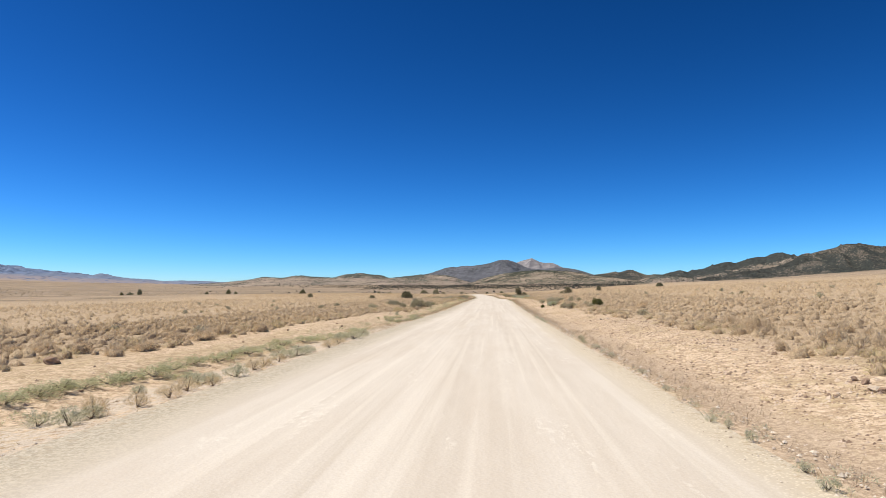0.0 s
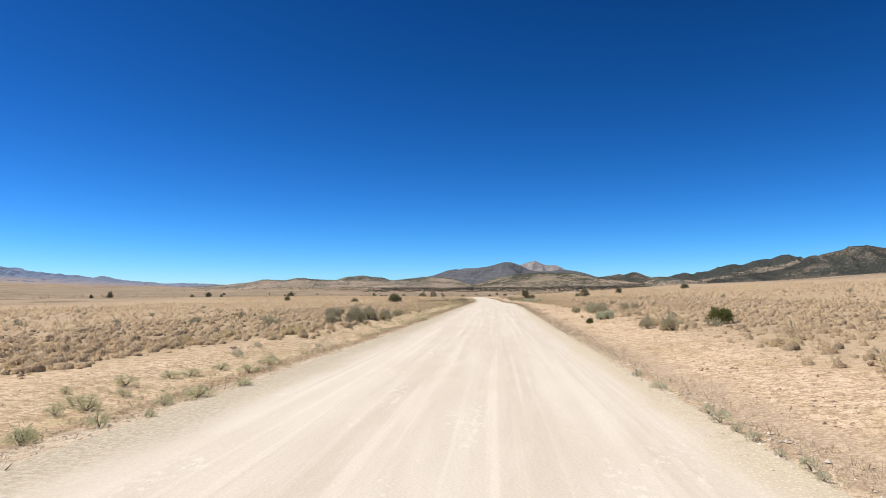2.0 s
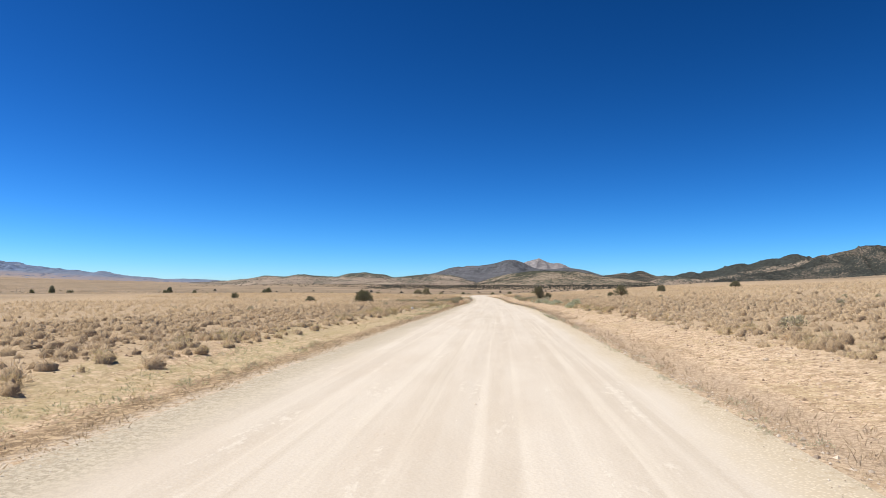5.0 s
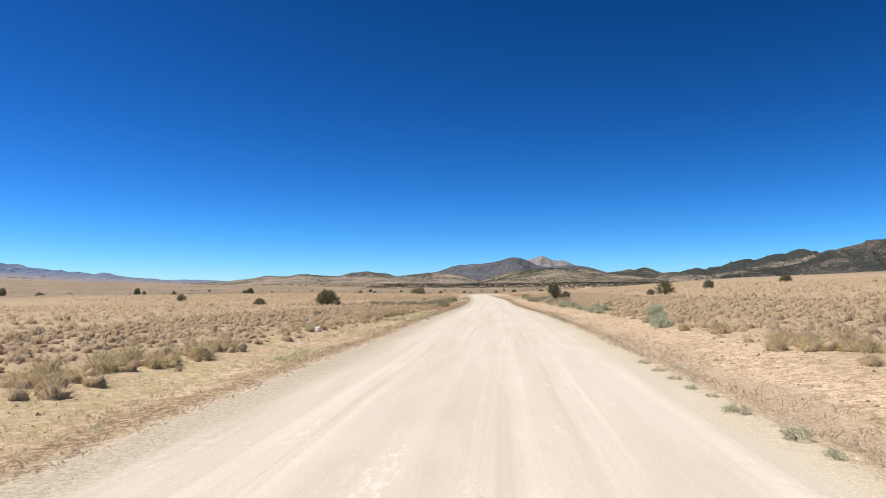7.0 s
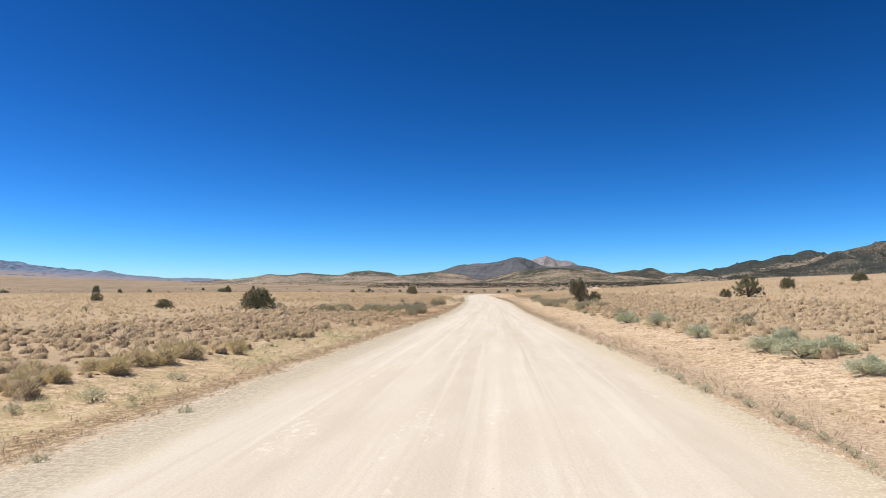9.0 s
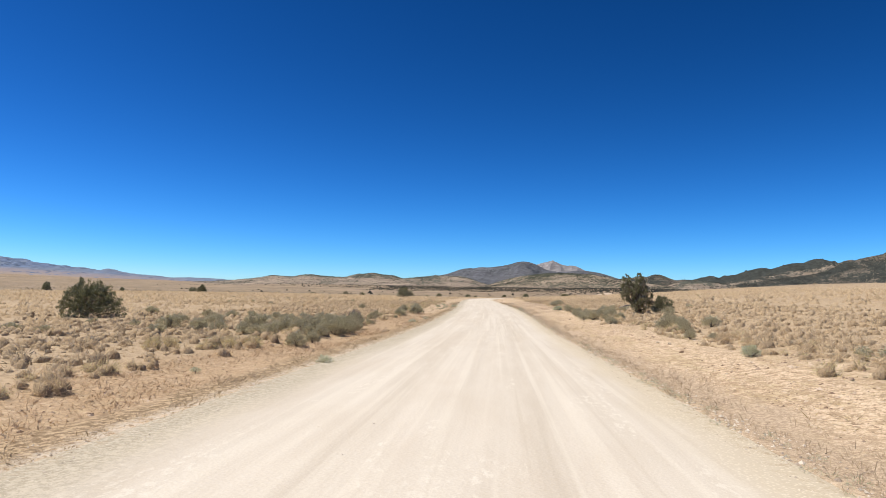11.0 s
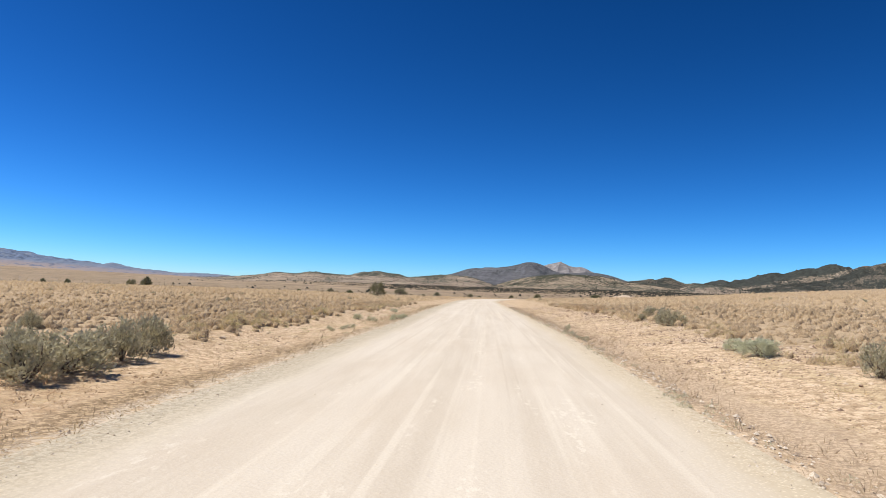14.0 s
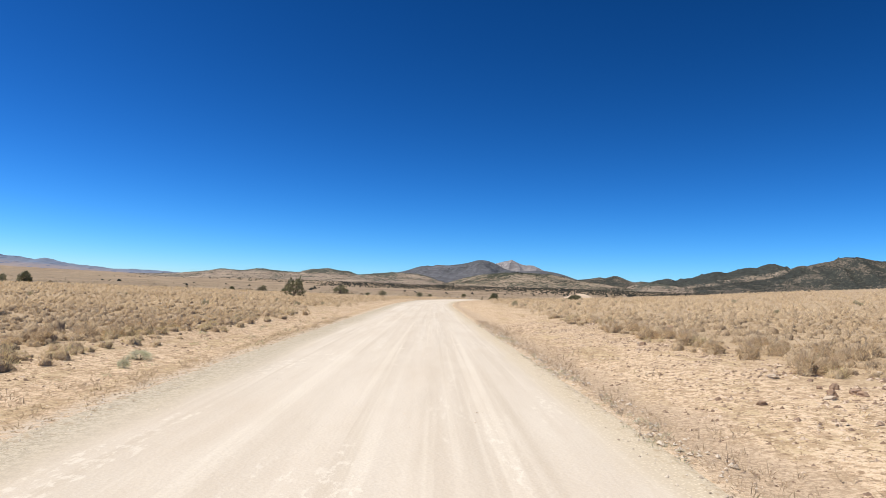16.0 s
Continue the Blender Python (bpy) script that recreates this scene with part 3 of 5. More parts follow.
hills("dark_mountain", "dark wooded mountain with two broad shoulders", ((-750, 45), (-592, 72), (-488, 120), (-404, 140), (-325, 168), (-266, 181), (-233, 176), (-196, 187), (-114, 187), (-31, 199), (10, 208), (63, 226), (112, 231), (149, 225), (193, 210),
      (241, 182), (315, 162), (434, 170), (473, 174), (513, 174), (572, 167), (630, 155), (689, 136), (767, 113), (883, 75), (980, 45)), 4500, 900, 250, DARK, 41, .4, .8)
hills("foothill", "tan foothill with pale banks and scattered juniper", ((-860, 40), (-765, 54), (-666, 68), (-601, 84), (-497, 97), (-409, 107), (-321, 105), (-251, 102), (-199, 86), (-140, 66), (-60, 45)), 3800, 700, 300, OPEN, 51, .5, .6, 1700)
hills("foothill", "stony foothill half covered with juniper", ((-220, 40), (-81, 72), (26, 103), (98, 116), (146, 123), (210, 132), (293, 135), (379, 136), (431, 132), (482, 132), (568, 119), (619, 102), (738, 93), (840, 80), (968, 56), (1080, 40)), 3950, 900, 300, SPECKLED, 61, .6, .8, 3400)
hills("foothill", "row of small wooded hills in the distance", ((560, 45), (634, 73), (711, 118), (769, 126), (807, 130), (857, 141), (883, 134), (921, 145), (959, 153), (984, 149), (1030, 130), (1073, 115), (1119, 122), (1207, 119), (1294, 74), (1380, 45)),
      4400, 700, 300, WOODED, 71, .5, .6, 2400)
hills("foothill", "low tan rise with pale banks and juniper", ((760, 40), (838, 54), (921, 86), (991, 99), (1052, 99), (1128, 93), (1205, 78), (1290, 50)), 3800, 600, 300, OPEN, 81, .5, .8, 1500)
hills("wooded_hills", "row of rounded juniper-dotted hills with tan flanks", ((1080, 45), (1162, 76), (1203, 121), (1254, 133), (1309, 152), (1334, 153), (1371, 137), (1400, 152), (1437, 158), (1460, 154), (1512, 177), (1567, 193), (1623, 208), (1660, 210), (1692, 198),
      (1731, 214), (1802, 235), (1850, 245), (1894, 240), (1932, 262), (1980, 274), (2019, 269), (2077, 254), (2123, 242), (2225, 212), (2368, 159), (2500, 100)), 4500, 900, 300, ROUNDED, 85, .6, 1.0, 900)
hills("wooded_hills", "dark juniper-covered hill with pale outcrops", ((1080, 38), (1204, 58), (1287, 80), (1354, 92), (1486, 112), (1690, 142), (1826, 172), (1870, 195), (1904, 217), (1947, 231), (1997, 244), (2063, 261), (2129, 274), (2162, 290), (2195, 299), (2244, 297), (2293, 298),
      (2341, 288), (2415, 277), (2520, 268), (2700, 262), (2900, 258), (3200, 220)), 4050, 1300, 500, WOODED, 91, .6, 1.2, 12000)

# ---- far woods: belts of pinyon and juniper at the foot of the hills ----
rng = np.random.RandomState(7)


def clumps(at, size, rng):
    """Low-cut tree crowns, each a ragged handful of facets."""
    ico = np.array([(0, 0, -.3), (.72, .53, 0), (-.28, .85, .05), (-.9, 0, 0), (-.28, -.85, .05), (.72, -.53, 0), (.3, .2, .75), (-.35, .1, .85), (0, -.4, .7)])
    tri = np.array([(1, 2, 6), (2, 7, 6), (2, 3, 7), (3, 4, 7), (4, 8, 7), (4, 5, 8), (5, 6, 8), (5, 1, 6), (6, 7, 8)])
    n = len(at)
    v = ico[None] * rng.uniform(.65, 1.3, (n, 9, 1)) * size[:, None, None]
    v[:, :, 2] *= rng.uniform(.7, 1.15, (n, 1))
    v = v + (at + np.stack([0 * size, 0 * size, size * .3], 1))[:, None]
    f = tri[None] + 9 * np.arange(n)[:, None, None]
    return v.reshape(-1, 3), f.reshape(-1, 3)


def belt(count, x0, x1, y0, y1, gate):
    x, y = rng.uniform(x0, x1, count), rng.uniform(y0, y1, count)
    keep = rng.uniform(0, 1, count) < gate(x, y)
    x, y = x[keep], y[keep]
    return np.stack([x, y, land(x, y)], 1)


p = np.concatenate([
    belt(9000, -1250, 1900, 2350, 3000, lambda x, y: np.clip((x + 900) / 700, 0.08, 1) * (.6 + .6 * waves(x, y * 3, 260, 3))),
    belt(6500, -450, 1200, 2150, 2700, lambda x, y: .4 + .6 * waves(x, y * 3, 200, 8)),
    belt(3400, 100, 1700, 1800, 2300, lambda x, y: np.clip((x - 50) / 500, 0, 1) * (.35 + .6 * waves(x, y * 2, 220, 4))),
    belt(2600, 250, 1500, 1050, 1800, lambda x, y: np.clip((x - 200) / 900, 0, 1) * .8),
    belt(260, -700, 700, 900, 1700, lambda x, y: .25 + .3 * waves(x, y, 200, 6))])
p = np.concatenate([p] + HILL_TREES)
woods = new("far_woods", mesh_of("far_woods", *clumps(p, rng.uniform(1.8, 3.8, len(p)), rng), WOODS))
tagged(woods, "dark belt of far pinyon and juniper trees", "trees", kind="stuff")

# low dark scrub strewn over the far plain
p = belt(11000, -1500, 500, 480, 1900, lambda x, y: .5 + .6 * waves(x, y * 2, 170, 9))
tagged(new("far_scrub", mesh_of("far_scrub", *clumps(p, rng.uniform(.35, 1.0, len(p)), rng), SCRUB)), "low grey-brown scrub strewn over the far plain", "scrub", kind="stuff")

# a pale cut bank across the basin
by, bx = np.meshgrid(np.linspace(-1, 1, 9), np.linspace(-1, 1, 25), indexing="ij")
bank_v = np.stack([105 + bx * 16, 905 + by * 8, land(105 + bx * 16, 905 + by * 8) - .3 + 4.2 * (1 - bx ** 2) * (1 - by ** 2) * (1 + .3 * waves(bx * 16, by * 8, 7, 2))], -1).reshape(-1, 3)
tagged(new("bank", mesh_of("bank", bank_v, sheet(9, 25), ROCK_PALE, None, True)), "pale bare earth bank far across the plain", "bank", kind="structure")

# ---- junipers ----
def juniper(name, label, tall, wide, seed, lobes, count, skirt=.12, leaf=.13, dead=0, dry=.15, taper=.97):
    """A juniper: short twisted stems, limbs into each lobe of the crown, needles in ragged sprays."""
    rng = np.random.RandomState(seed)
    tree = new(name)
    cent = []
    shape = lobes if isinstance(lobes, tuple) else ()
    lobes = len(shape) or lobes
    for i in range(lobes):
        if shape:
            cent.append(shape[i][:3])
            continue
        t = 6.283 * i * .382 + rng.uniform(-.3, .3)
        k = ((i + .5) / lobes) ** 1.15
        h = tall * (skirt + (1 - skirt) * (.12 + .70 * k))
        r = wide * .385 * math.sqrt(max(.02, 1 - (taper * k) ** 2)) * rng.uniform(.72, 1.05)
        cent.append((r * math.cos(t), r * math.sin(t), h))
    stems = []
    root = [Vector((0, 0, -.15)), Vector((0, 0, -.02))]
    for i in range(3):
        t = i * 2.1 + rng.uniform(0, 1)
        top = Vector((.16 * wide * math.cos(t), .16 * wide * math.sin(t), tall * rng.uniform(.55, .8)))
        pts = root + [top * k + Vector(rng.normal(size=3) * .015 * tall) for k in (.25, .5, .75)] + [top]
        stems.append(limb(pts, [.05 * tall, .05 * tall, .04 * tall, .03 * tall, .018 * tall, .008 * tall], 7))
    for c in cent:
        c = Vector(c)
        a = Vector((c.x * .15, c.y * .15, c.z * .4))
        stems.append(limb(root + [a, a.lerp(c, .5) + Vector(rng.normal(size=3) * .05), c], [.05 * tall, .05 * tall, .018 * tall, .012 * tall, .004 * tall], 7))
    part("trunk", mesh_of("trunk", *welded(*joined(stems)), BARK, None, True), tree, "shaggy brown juniper bark")
    for _ in range(dead):
        t, h = rng.uniform(-.6, 1.4), tall * rng.uniform(.35, .8)
        a, e = Vector((.05 * wide, 0, h * .6)), Vector((wide * rng.uniform(.3, .5) * math.cos(t), wide * .4 * math.sin(t), h + tall * .2))
        part("dead_branch", mesh_of("dead_branch", *limb([a, a.lerp(e, .5) + Vector(rng.normal(size=3) * .08), e], [.03, .018, .005], 5), GREY_WOOD, None, True), tree, "bare bleached grey branch")
    at, way = [], []
    for i, c in enumerate(cent):
        m = count // lobes
        size = np.array((.25, .25, .30)) * (wide * .62 * (1.15 - .5 * (i + .5) / lobes), wide * .62 * (1.15 - .5 * (i + .5) / lobes), tall * .72)
        if shape:
            size = np.array((1.1, 1.1, 1.2)) * shape[i][3]
            m = int(count * shape[i][3] ** 2 / sum(q[3] ** 2 for q in shape))
        # sprays: little tufts inside each lobe
        tuft = rng.normal(size=(22, 3))
        tuft = tuft / np.linalg.norm(tuft, axis=1)[:, None] * rng.uniform(.55, 1.12, (22, 1))
        pick = tuft[rng.randint(0, 22, m)]
        q = pick * size + rng.normal(size=(m, 3)) * size * .13
        at.append(q + c)
        way.append(pick + rng.normal(size=(m, 3)) * .55 + (0, 0, .55))
    at, way = np.concatenate(at), np.concatenate(way)
    keep = at[:, 2] > .04
    at, way = at[keep], way[keep]
    old = rng.uniform(0, 1, len(at)) < dry * (1.3 - at[:, 2] / tall)
    part("crown", mesh_of("crown", *sprigs(at[~old], way[~old], leaf, leaf * .21, rng), JUNIPER), tree, "dark olive-green needles in ragged sprays")
    if old.any():
        part("dry_foliage", mesh_of("dry_foliage", *sprigs(at[old], way[old], leaf, leaf * .28, rng), JUNIPER_DRY), tree, "browned older needles")
    return tagged(tree, label, "tree")


def stand(ob, x, y, turn=0, scale=(1, 1, 1), sink=0.0):
    z = float(land(x, y)) - sink
    ob.matrix_basis = pose(x, y, z, 0, 0, turn) @ Matrix.Diagonal((*scale, 1))
    return ob


def again(ob, x, y, turn, scale, label="", group=""):
    c = copy_thing(ob, pose(x, y, float(land(x, y)), 0, 0, turn))
    c.scale = scale
    return tagged(c, label, group=group)


GROVE = "junipers on the plain"
# two ragged columns over a broad foot, with boughs reaching out: across, deep, high, radius
RAGGED = ((-.95, .1, 3.1, .24), (-.9, -.15, 2.72, .36), (-1.0, .2, 2.3, .42), (-.85, -.3, 1.85, .44), (-1.05, .15, 1.45, .33), (-.5, .35, 2.25, .4), (-.35, -.35, 1.75, .42), (.2, .1, 3.12, .3), (.45, -.1, 2.85, .33), (.3, .2, 2.45, .45),
          (.05, -.4, 2.1, .4), (.6, -.2, 1.95, .42), (.25, .4, 1.6, .45), (-.2, .1, 1.2, .42), (.1, -.35, .85, .42), (.95, .1, 1.45, .36), (.75, -.3, 1.0, .42), (1.25, .0, .75, .38), (.3, .3, .5, .36), (-.6, .3, 1.3, .3))
big = stand(juniper("juniper", "ragged multi-stemmed juniper with dead grey twigs beside sagebrush", 3.45, 2.9, 3, RAGGED, 26000, .16, .09, 18, .22, .8), 12.3, 268.2, -30, (1.05, 1.05, 1.06))
part("dead_branch", mesh_of("dead_branch", *limb([Vector((-.05, -.05, .5)), Vector((-.45, -.15, .78)), Vector((-.95, -.2, .72)), Vector((-1.5, -.25, .5))], [.07, .06, .05, .03], 6), GREY_WOOD, None, True), big, "bare bleached grey bough low over the ground")
round_tree = tagged(stand(juniper("juniper", "dense rounded dark-green juniper reaching to the ground", 2.9, 4.5, 5, 26, 18000, .0, .14, 0, .08), -33.7, 257.9, 40, (1.07, 1.07, 1.08)), group=GROVE)
low = tagged(stand(juniper("juniper", "low spreading dark juniper bush", 1.35, 2.6, 8, 15, 10000, .0, .095, 0, .1), -48.2, 259, 0), group=GROVE)
cone = tagged(stand(juniper("juniper", "small cone-topped dark juniper with a broad skirt", 2.0, 2.9, 9, 15, 10000, .0, .10, 0, .08, 1.0), -85.9, 299.5, 0), group=GROVE)
loose = tagged(stand(juniper("juniper", "loose open-crowned green juniper on the grassy slope", 2.7, 3.6, 12, 13, 12000, .05, .115, 3, .12), 30.9, 252, 60), group=GROVE)
again(low, 14.7, 268.8, 75, (.8, .8, 1.15), "low juniper shoots beside a ragged juniper")
again(low, 28.6, 253.2, 30, (.6, .6, .8), "small juniper bush beside a larger juniper", GROVE)
again(round_tree, 47.6, 280.1, 110, (.56, .56, .72), "compact rounded green juniper on the grassy slope", GROVE)
again(round_tree, 87.9, 334.7, 200, (.85, .85, .82), "compact rounded green juniper on the grassy slope", GROVE)
FAR_LABEL = "far dark juniper on the pale plain"
far_kinds = [tagged(stand(juniper("juniper", FAR_LABEL, h, w, s, 14, 1250, .0, .36, 0, .05), x, y), group=GROVE) for h, w, s, x, y in ((2.9, 4.4, 81, -151, 502), (1.35, 2.6, 82, -58, 668), (2.2, 2.6, 83, -260, 432))]
for i, (x, y, w, h) in enumerate(((-36, 430, 4.6, 3.8), (-63, 614, 7.5, 4.3), (-115, 655, 5.2, 3.5), (-106, 668, 4.3, 2.5), (-179, 780, 4, 2.6), (-47, 650, 4.5, 2.8),
                                  (-31, 712, 5.4, 3.2), (-3, 880, 4.3, 2.4), (20.5, 434, 2.6, 1.0), (-155, 519, 4.5, 4.0), (-242, 424, 3.2, 4.2), (-193, 458, 3.4, 3.4),
                                  (-238, 581, 3.4, 3.3), (-334, 569, 7, 3.2))):
    k = (0 if w > 1.15 * h else 2) if h > 2.6 else 1
    again(far_kinds[k], x, y, 50 * i, (w / (4.4, 2.6, 2.6)[k], w / (4.4, 2.6, 2.6)[k], h / (2.9, 1.35, 2.2)[k]), FAR_LABEL, GROVE)
rng = np.random.RandomState(17)
for _ in range(5):
    y = rng.uniform(560, 1150)
    x = rng.uniform(-.62, .12) * y
    s = rng.uniform(.8, 1.7)
    again(far_kinds[1 + rng.randint(2)], x, y, rng.uniform(0, 360), (s, s, s * rng.uniform(.8, 1.2)), FAR_LABEL, GROVE)


# ---- shrubs ----
def shrub(name, label, leaves, seed, count, leaf, wide, upright=.6, bare=.0, woody=18):
    """A shrub one metre wide and 0.7 m high: woody stems below, clusters of fine leaves at their ends."""
    rng = np.random.RandomState(seed)
    bush = new(name)
    stems, tips = [], []
    for i in range(40):
        t, r = rng.uniform(0, 6.283), .45 * math.sqrt(rng.uniform(.02, 1))
        e = Vector((r * math.cos(t), r * math.sin(t), .64 * math.sqrt(max(0.05, 1 - (r / .5) ** 2)) * rng.uniform(.62, 1.12)))
        m = e * .5 + Vector((0, 0, .03)) + Vector(rng.normal(size=3) * .03)
        if i < (5 if name == "weed_clump" else woody):
            stems.append(limb([Vector((0, 0, -.1)), Vector((0, 0, -.01)), m, e], [.03, .03, .012, .004], 4))
        tips.append(np.array(e))
    part("stem", mesh_of("stem", *welded(*joined(stems)), STEM, None, True), bush)
    tips = np.array(tips)
    k = rng.randint(0, len(tips), count)
    out, up = rng.uniform(.62, 1.05, count), 1 - .85 * rng.uniform(0, 1, count) ** (2.2 + 2 * bare)
    at = tips[k] * np.stack([out, out, up], 1) + rng.normal(size=(count, 3)) * (.042, .042, .036)
    at[:, 2] = np.maximum(at[:, 2], .02)
    way = tips[k] * (1, 1, .4) + rng.normal(size=(count, 3)) * .35 + (0, 0, upright)
    part("foliage", mesh_of("foliage", *sprigs(at, way, leaf, wide, rng), leaves), bush)
    return tagged(bush, label, "shrub")


def tussock(label, material, seed):
    """A rounded tuft of dry grass, one metre wide and 0.66 m high."""
    rng = np.random.RandomState(seed)
    tuft, at, one = new("grass_tuft"), np.zeros((1, 3)), np.ones(1)
    part("heart", mesh_of("heart", *mounds(at, one * .8, rng, .5, 9, 3), HEART, None, True), tuft, "packed brown old stalks")
    part("crown", mesh_of("crown", *fluff(at, one * .98, 700, rng, .0078, .55, .0, .36), material), tuft)
    return tagged(tuft, label, "grass tuft")


def shrubs(kinds, places, group, spread=1.0):
    """The first of each kind where it stands, and its copies."""
    used = set()
    for i, (x, y, w, h) in enumerate(places):
        ob = kinds[i % len(kinds)]
        scale, turn = (w * 1.08 * spread, w * 1.08 * spread, h / .66), (i * 77) % 360
        if ob in used:
            again(ob, x, y, turn, scale, group=group)
        else:
            used.add(ob)
            tagged(stand(ob, x, y, turn, scale), group=group)


SAGE_LABEL = "grey-green sagebrush with dark woody stems on sandy ground"
sages = [shrub("sagebrush", SAGE_LABEL, SAGE, 20 + i, 2200, .06, .0145, .45, 0, 10) for i in range(4)]
shrubs(sages, ((9.0, 70.1, 1.1, .68), (8.4, 72.6, .9, .58), (9.0, 94.8, 1.3, .75), (8.2, 99.5, .95, .55), (9.5, 99.4, 1.0, .7), (9.2, 96.8, 1.1, .9), (9.3, 94.1, 1.2, .78), (11.9, 106.8, 1.1, .55),
               (12.4, 97.7, 1.0, .65), (7.8, 254.6, 1.05, .58), (9.4, 260, .75, .55), (7.4, 261, 1.05, .78), (9.1, 263.4, 1.2, .72), (7.2, 264.1, .95, .66), (6.9, 265.9, .9, .6), (6.9, 269.2, .75, .6),
               (14.2, 264.7, 1.1, .78), (7.1, 299.1, 1.0, .72), (7.8, 299.5, .95, .7), (7.2, 280.7, .85, .75), (8.7, 310.4, 1.2, .55), (9, 215.7, 1.3, .65)), "sagebrush along the road")
shrubs([shrub("sagebrush", SAGE_LABEL, SAGE, 30 + i, 2900, .06, .0145, .45, 0, 10) for i in range(3)],
       ((-9.9, 83, .95, .92), (-9.7, 83.8, 1.3, 1.2), (-13.5, 93, 1.1, .85), (-9.6, 87.8, 1.45, 1.0), (-8.8, 90.4, 1.3, .8), (-8.8, 97.4, 1.0, .55), (-11.2, 82.3, .8, .72), (-23.4, 96.5, .9, .7),
        (-19.6, 245.2, 1.45, .8), (-8.4, 235.2, 1.0, .62), (-8.4, 237.4, .7, .5), (-9.5, 241.4, 1.25, .94), (-8.9, 242.9, 1.3, .9), (-9.3, 249, 1.1, 1.05), (-9.8, 250.3, 1.0, .86), (-10, 253.7, .8, .62),
        (-9.8, 269.6, 1.2, .65), (-9.6, 277.6, 1.4, .85), (-10, 280.1, 1.1, .8), (-9.9, 281, 1.15, 1.0), (-10, 282.4, 1.1, 1.0), (-11, 279, 1.2, .75), (-17.7, 287.5, .8, .62)), "sagebrush along the road")
shrubs([shrub("dead_shrub", "bare purplish-grey dead shrub among sagebrush", DEAD, 40, 1500, .2, .006, 1.0, 1)], ((-10.3, 253.2, 1.0, .85), (-10.6, 251.4, .8, .6)), "dead shrubs")
rabbits = [shrub("rabbitbrush", "pale silvery-green rabbitbrush on the sandy bank", RABBIT, 50 + i, 4800, .05, .0095, .5) for i in range(3)]
shrubs(rabbits, ((8.0, 84.6, 1.0, .55), (8.4, 84.2, 1.2, .68), (8.6, 165, 1.2, .5), (8.7, 185.7, 1.0, .42), (8.9, 191.4, 1.35, .5), (9, 189.4, 1.4, .52), (9.9, 189.4, 1.2, .52), (8.7, 197.5, 1.2, .56),
                 (8.4, 210.8, 1.5, .7), (9.2, 206.3, 1.5, .75), (6.5, 285.4, 1.25, .58), (6.6, 287.6, .8, .4)), "rabbitbrush on the bank")
shrubs([shrub("weed_clump", "small grey-green weed at the gravel's edge", RABBIT, 60 + i, 1700, .052, .011, .5) for i in range(2)],
       ((-10, 304.6, .6, .36), (-9, 303.9, .42, .3), (-7.8, 305.1, .36, .36), (-7.5, 305.5, .56, .3), (-7.5, 306.8, .46, .25), (-7.6, 303.9, .44, .25), (-10.9, 321.5, .74, .32), (-10.4, 319.7, .34, .3),
        (-7.3, 260.8, .75, .32), (-8.1, 225.8, .32, .16), (-5.2, 228.5, .6, .3)), "weeds by the road")
shrubs([shrub("green_shrub", "rounded bright olive-green shrub standing in dry grass", BRIGHT, 70, 4200, .08, .010, .9)], ((12, 72.1, 1.35, .82), (6.85, 82, .56, .38)), "green shrubs")
# thickets on the plain and along its edges
thick = [shrub("sagebrush", SAGE_LABEL, SAGE, 110 + i, 2000, .062, .016, .45, 0, 10) for i in range(3)]
shrubs(thick, ((-16.7, 242.8, 1.20, 0.67), (-15.1, 242.2, 1.04, 0.57), (-12.6, 239.4, 0.93, 0.58), (-10.6, 238.1, 0.99, 0.66), (-8.7, 244.1, 1.36, 0.98), (-11.7, 243.4, 1.07, 0.67), (-15.3, 246.4, 1.19, 0.60), (-18.9, 248.8, 1.13, 0.64), (-22.2, 250.9, 1.37, 0.69), (-33.8, 267.2, 1.50, 0.70), (-25.1, 261.3, 1.32, 0.61), (-16.7, 252.9, 1.25, 0.64), (-23.3, 87.0, 1.10, 0.51), (-14.9, 80.1, 1.65, 0.60), (-9.9, 270.4, 1.19, 0.76), (-9.6, 278.7, 1.74, 0.87), (-9.5, 265.5, 0.41, 0.28)), "sagebrush thicket on the plain")
for i, (x, y, w, h) in enumerate(((-9.3, 239.6, .85, .6), (-9.0, 240.4, 1.0, .55), (-10.6, 241.8, 1.1, .8), (-9.8, 242.9, 1.05, .75), (-9.4, 243.7, 1.25, .9), (-9.1, 244.9, 1.3, .95), (-8.8, 246.1, 1.3, .85), (-8.9, 248.2, .9, .6),
                                  (-11.6, 246.3, 1.4, .95), (-10.9, 247.5, 1.5, .95), (-12.8, 245.9, 1.4, .8), (-10.7, 249.2, 1.5, .8), (-14.9, 246.7, 1.6, .85), (9.8, 247.3, 1.15, .7), (10.7, 247.6, .95, .65), (11.1, 250.9, 1.05, .65))):
    again(thick[i % 3], x, y, 63 * i, (w * 1.08, w * 1.08, h / .66), SAGE_LABEL, "sagebrush thicket on the plain")
rng = np.random.RandomState(68)
for i in range(26):
    y, u = rng.uniform(238, 264), 8.6 + 17 * rng.uniform(0, 1) ** 1.3
    s = rng.uniform(.8, 1.4)
    again(thick[i % 3], float(road_x(y)) - u, y, rng.uniform(0, 360), (s, s, s * rng.uniform(.55, .8)), SAGE_LABEL, "sagebrush thicket on the plain")
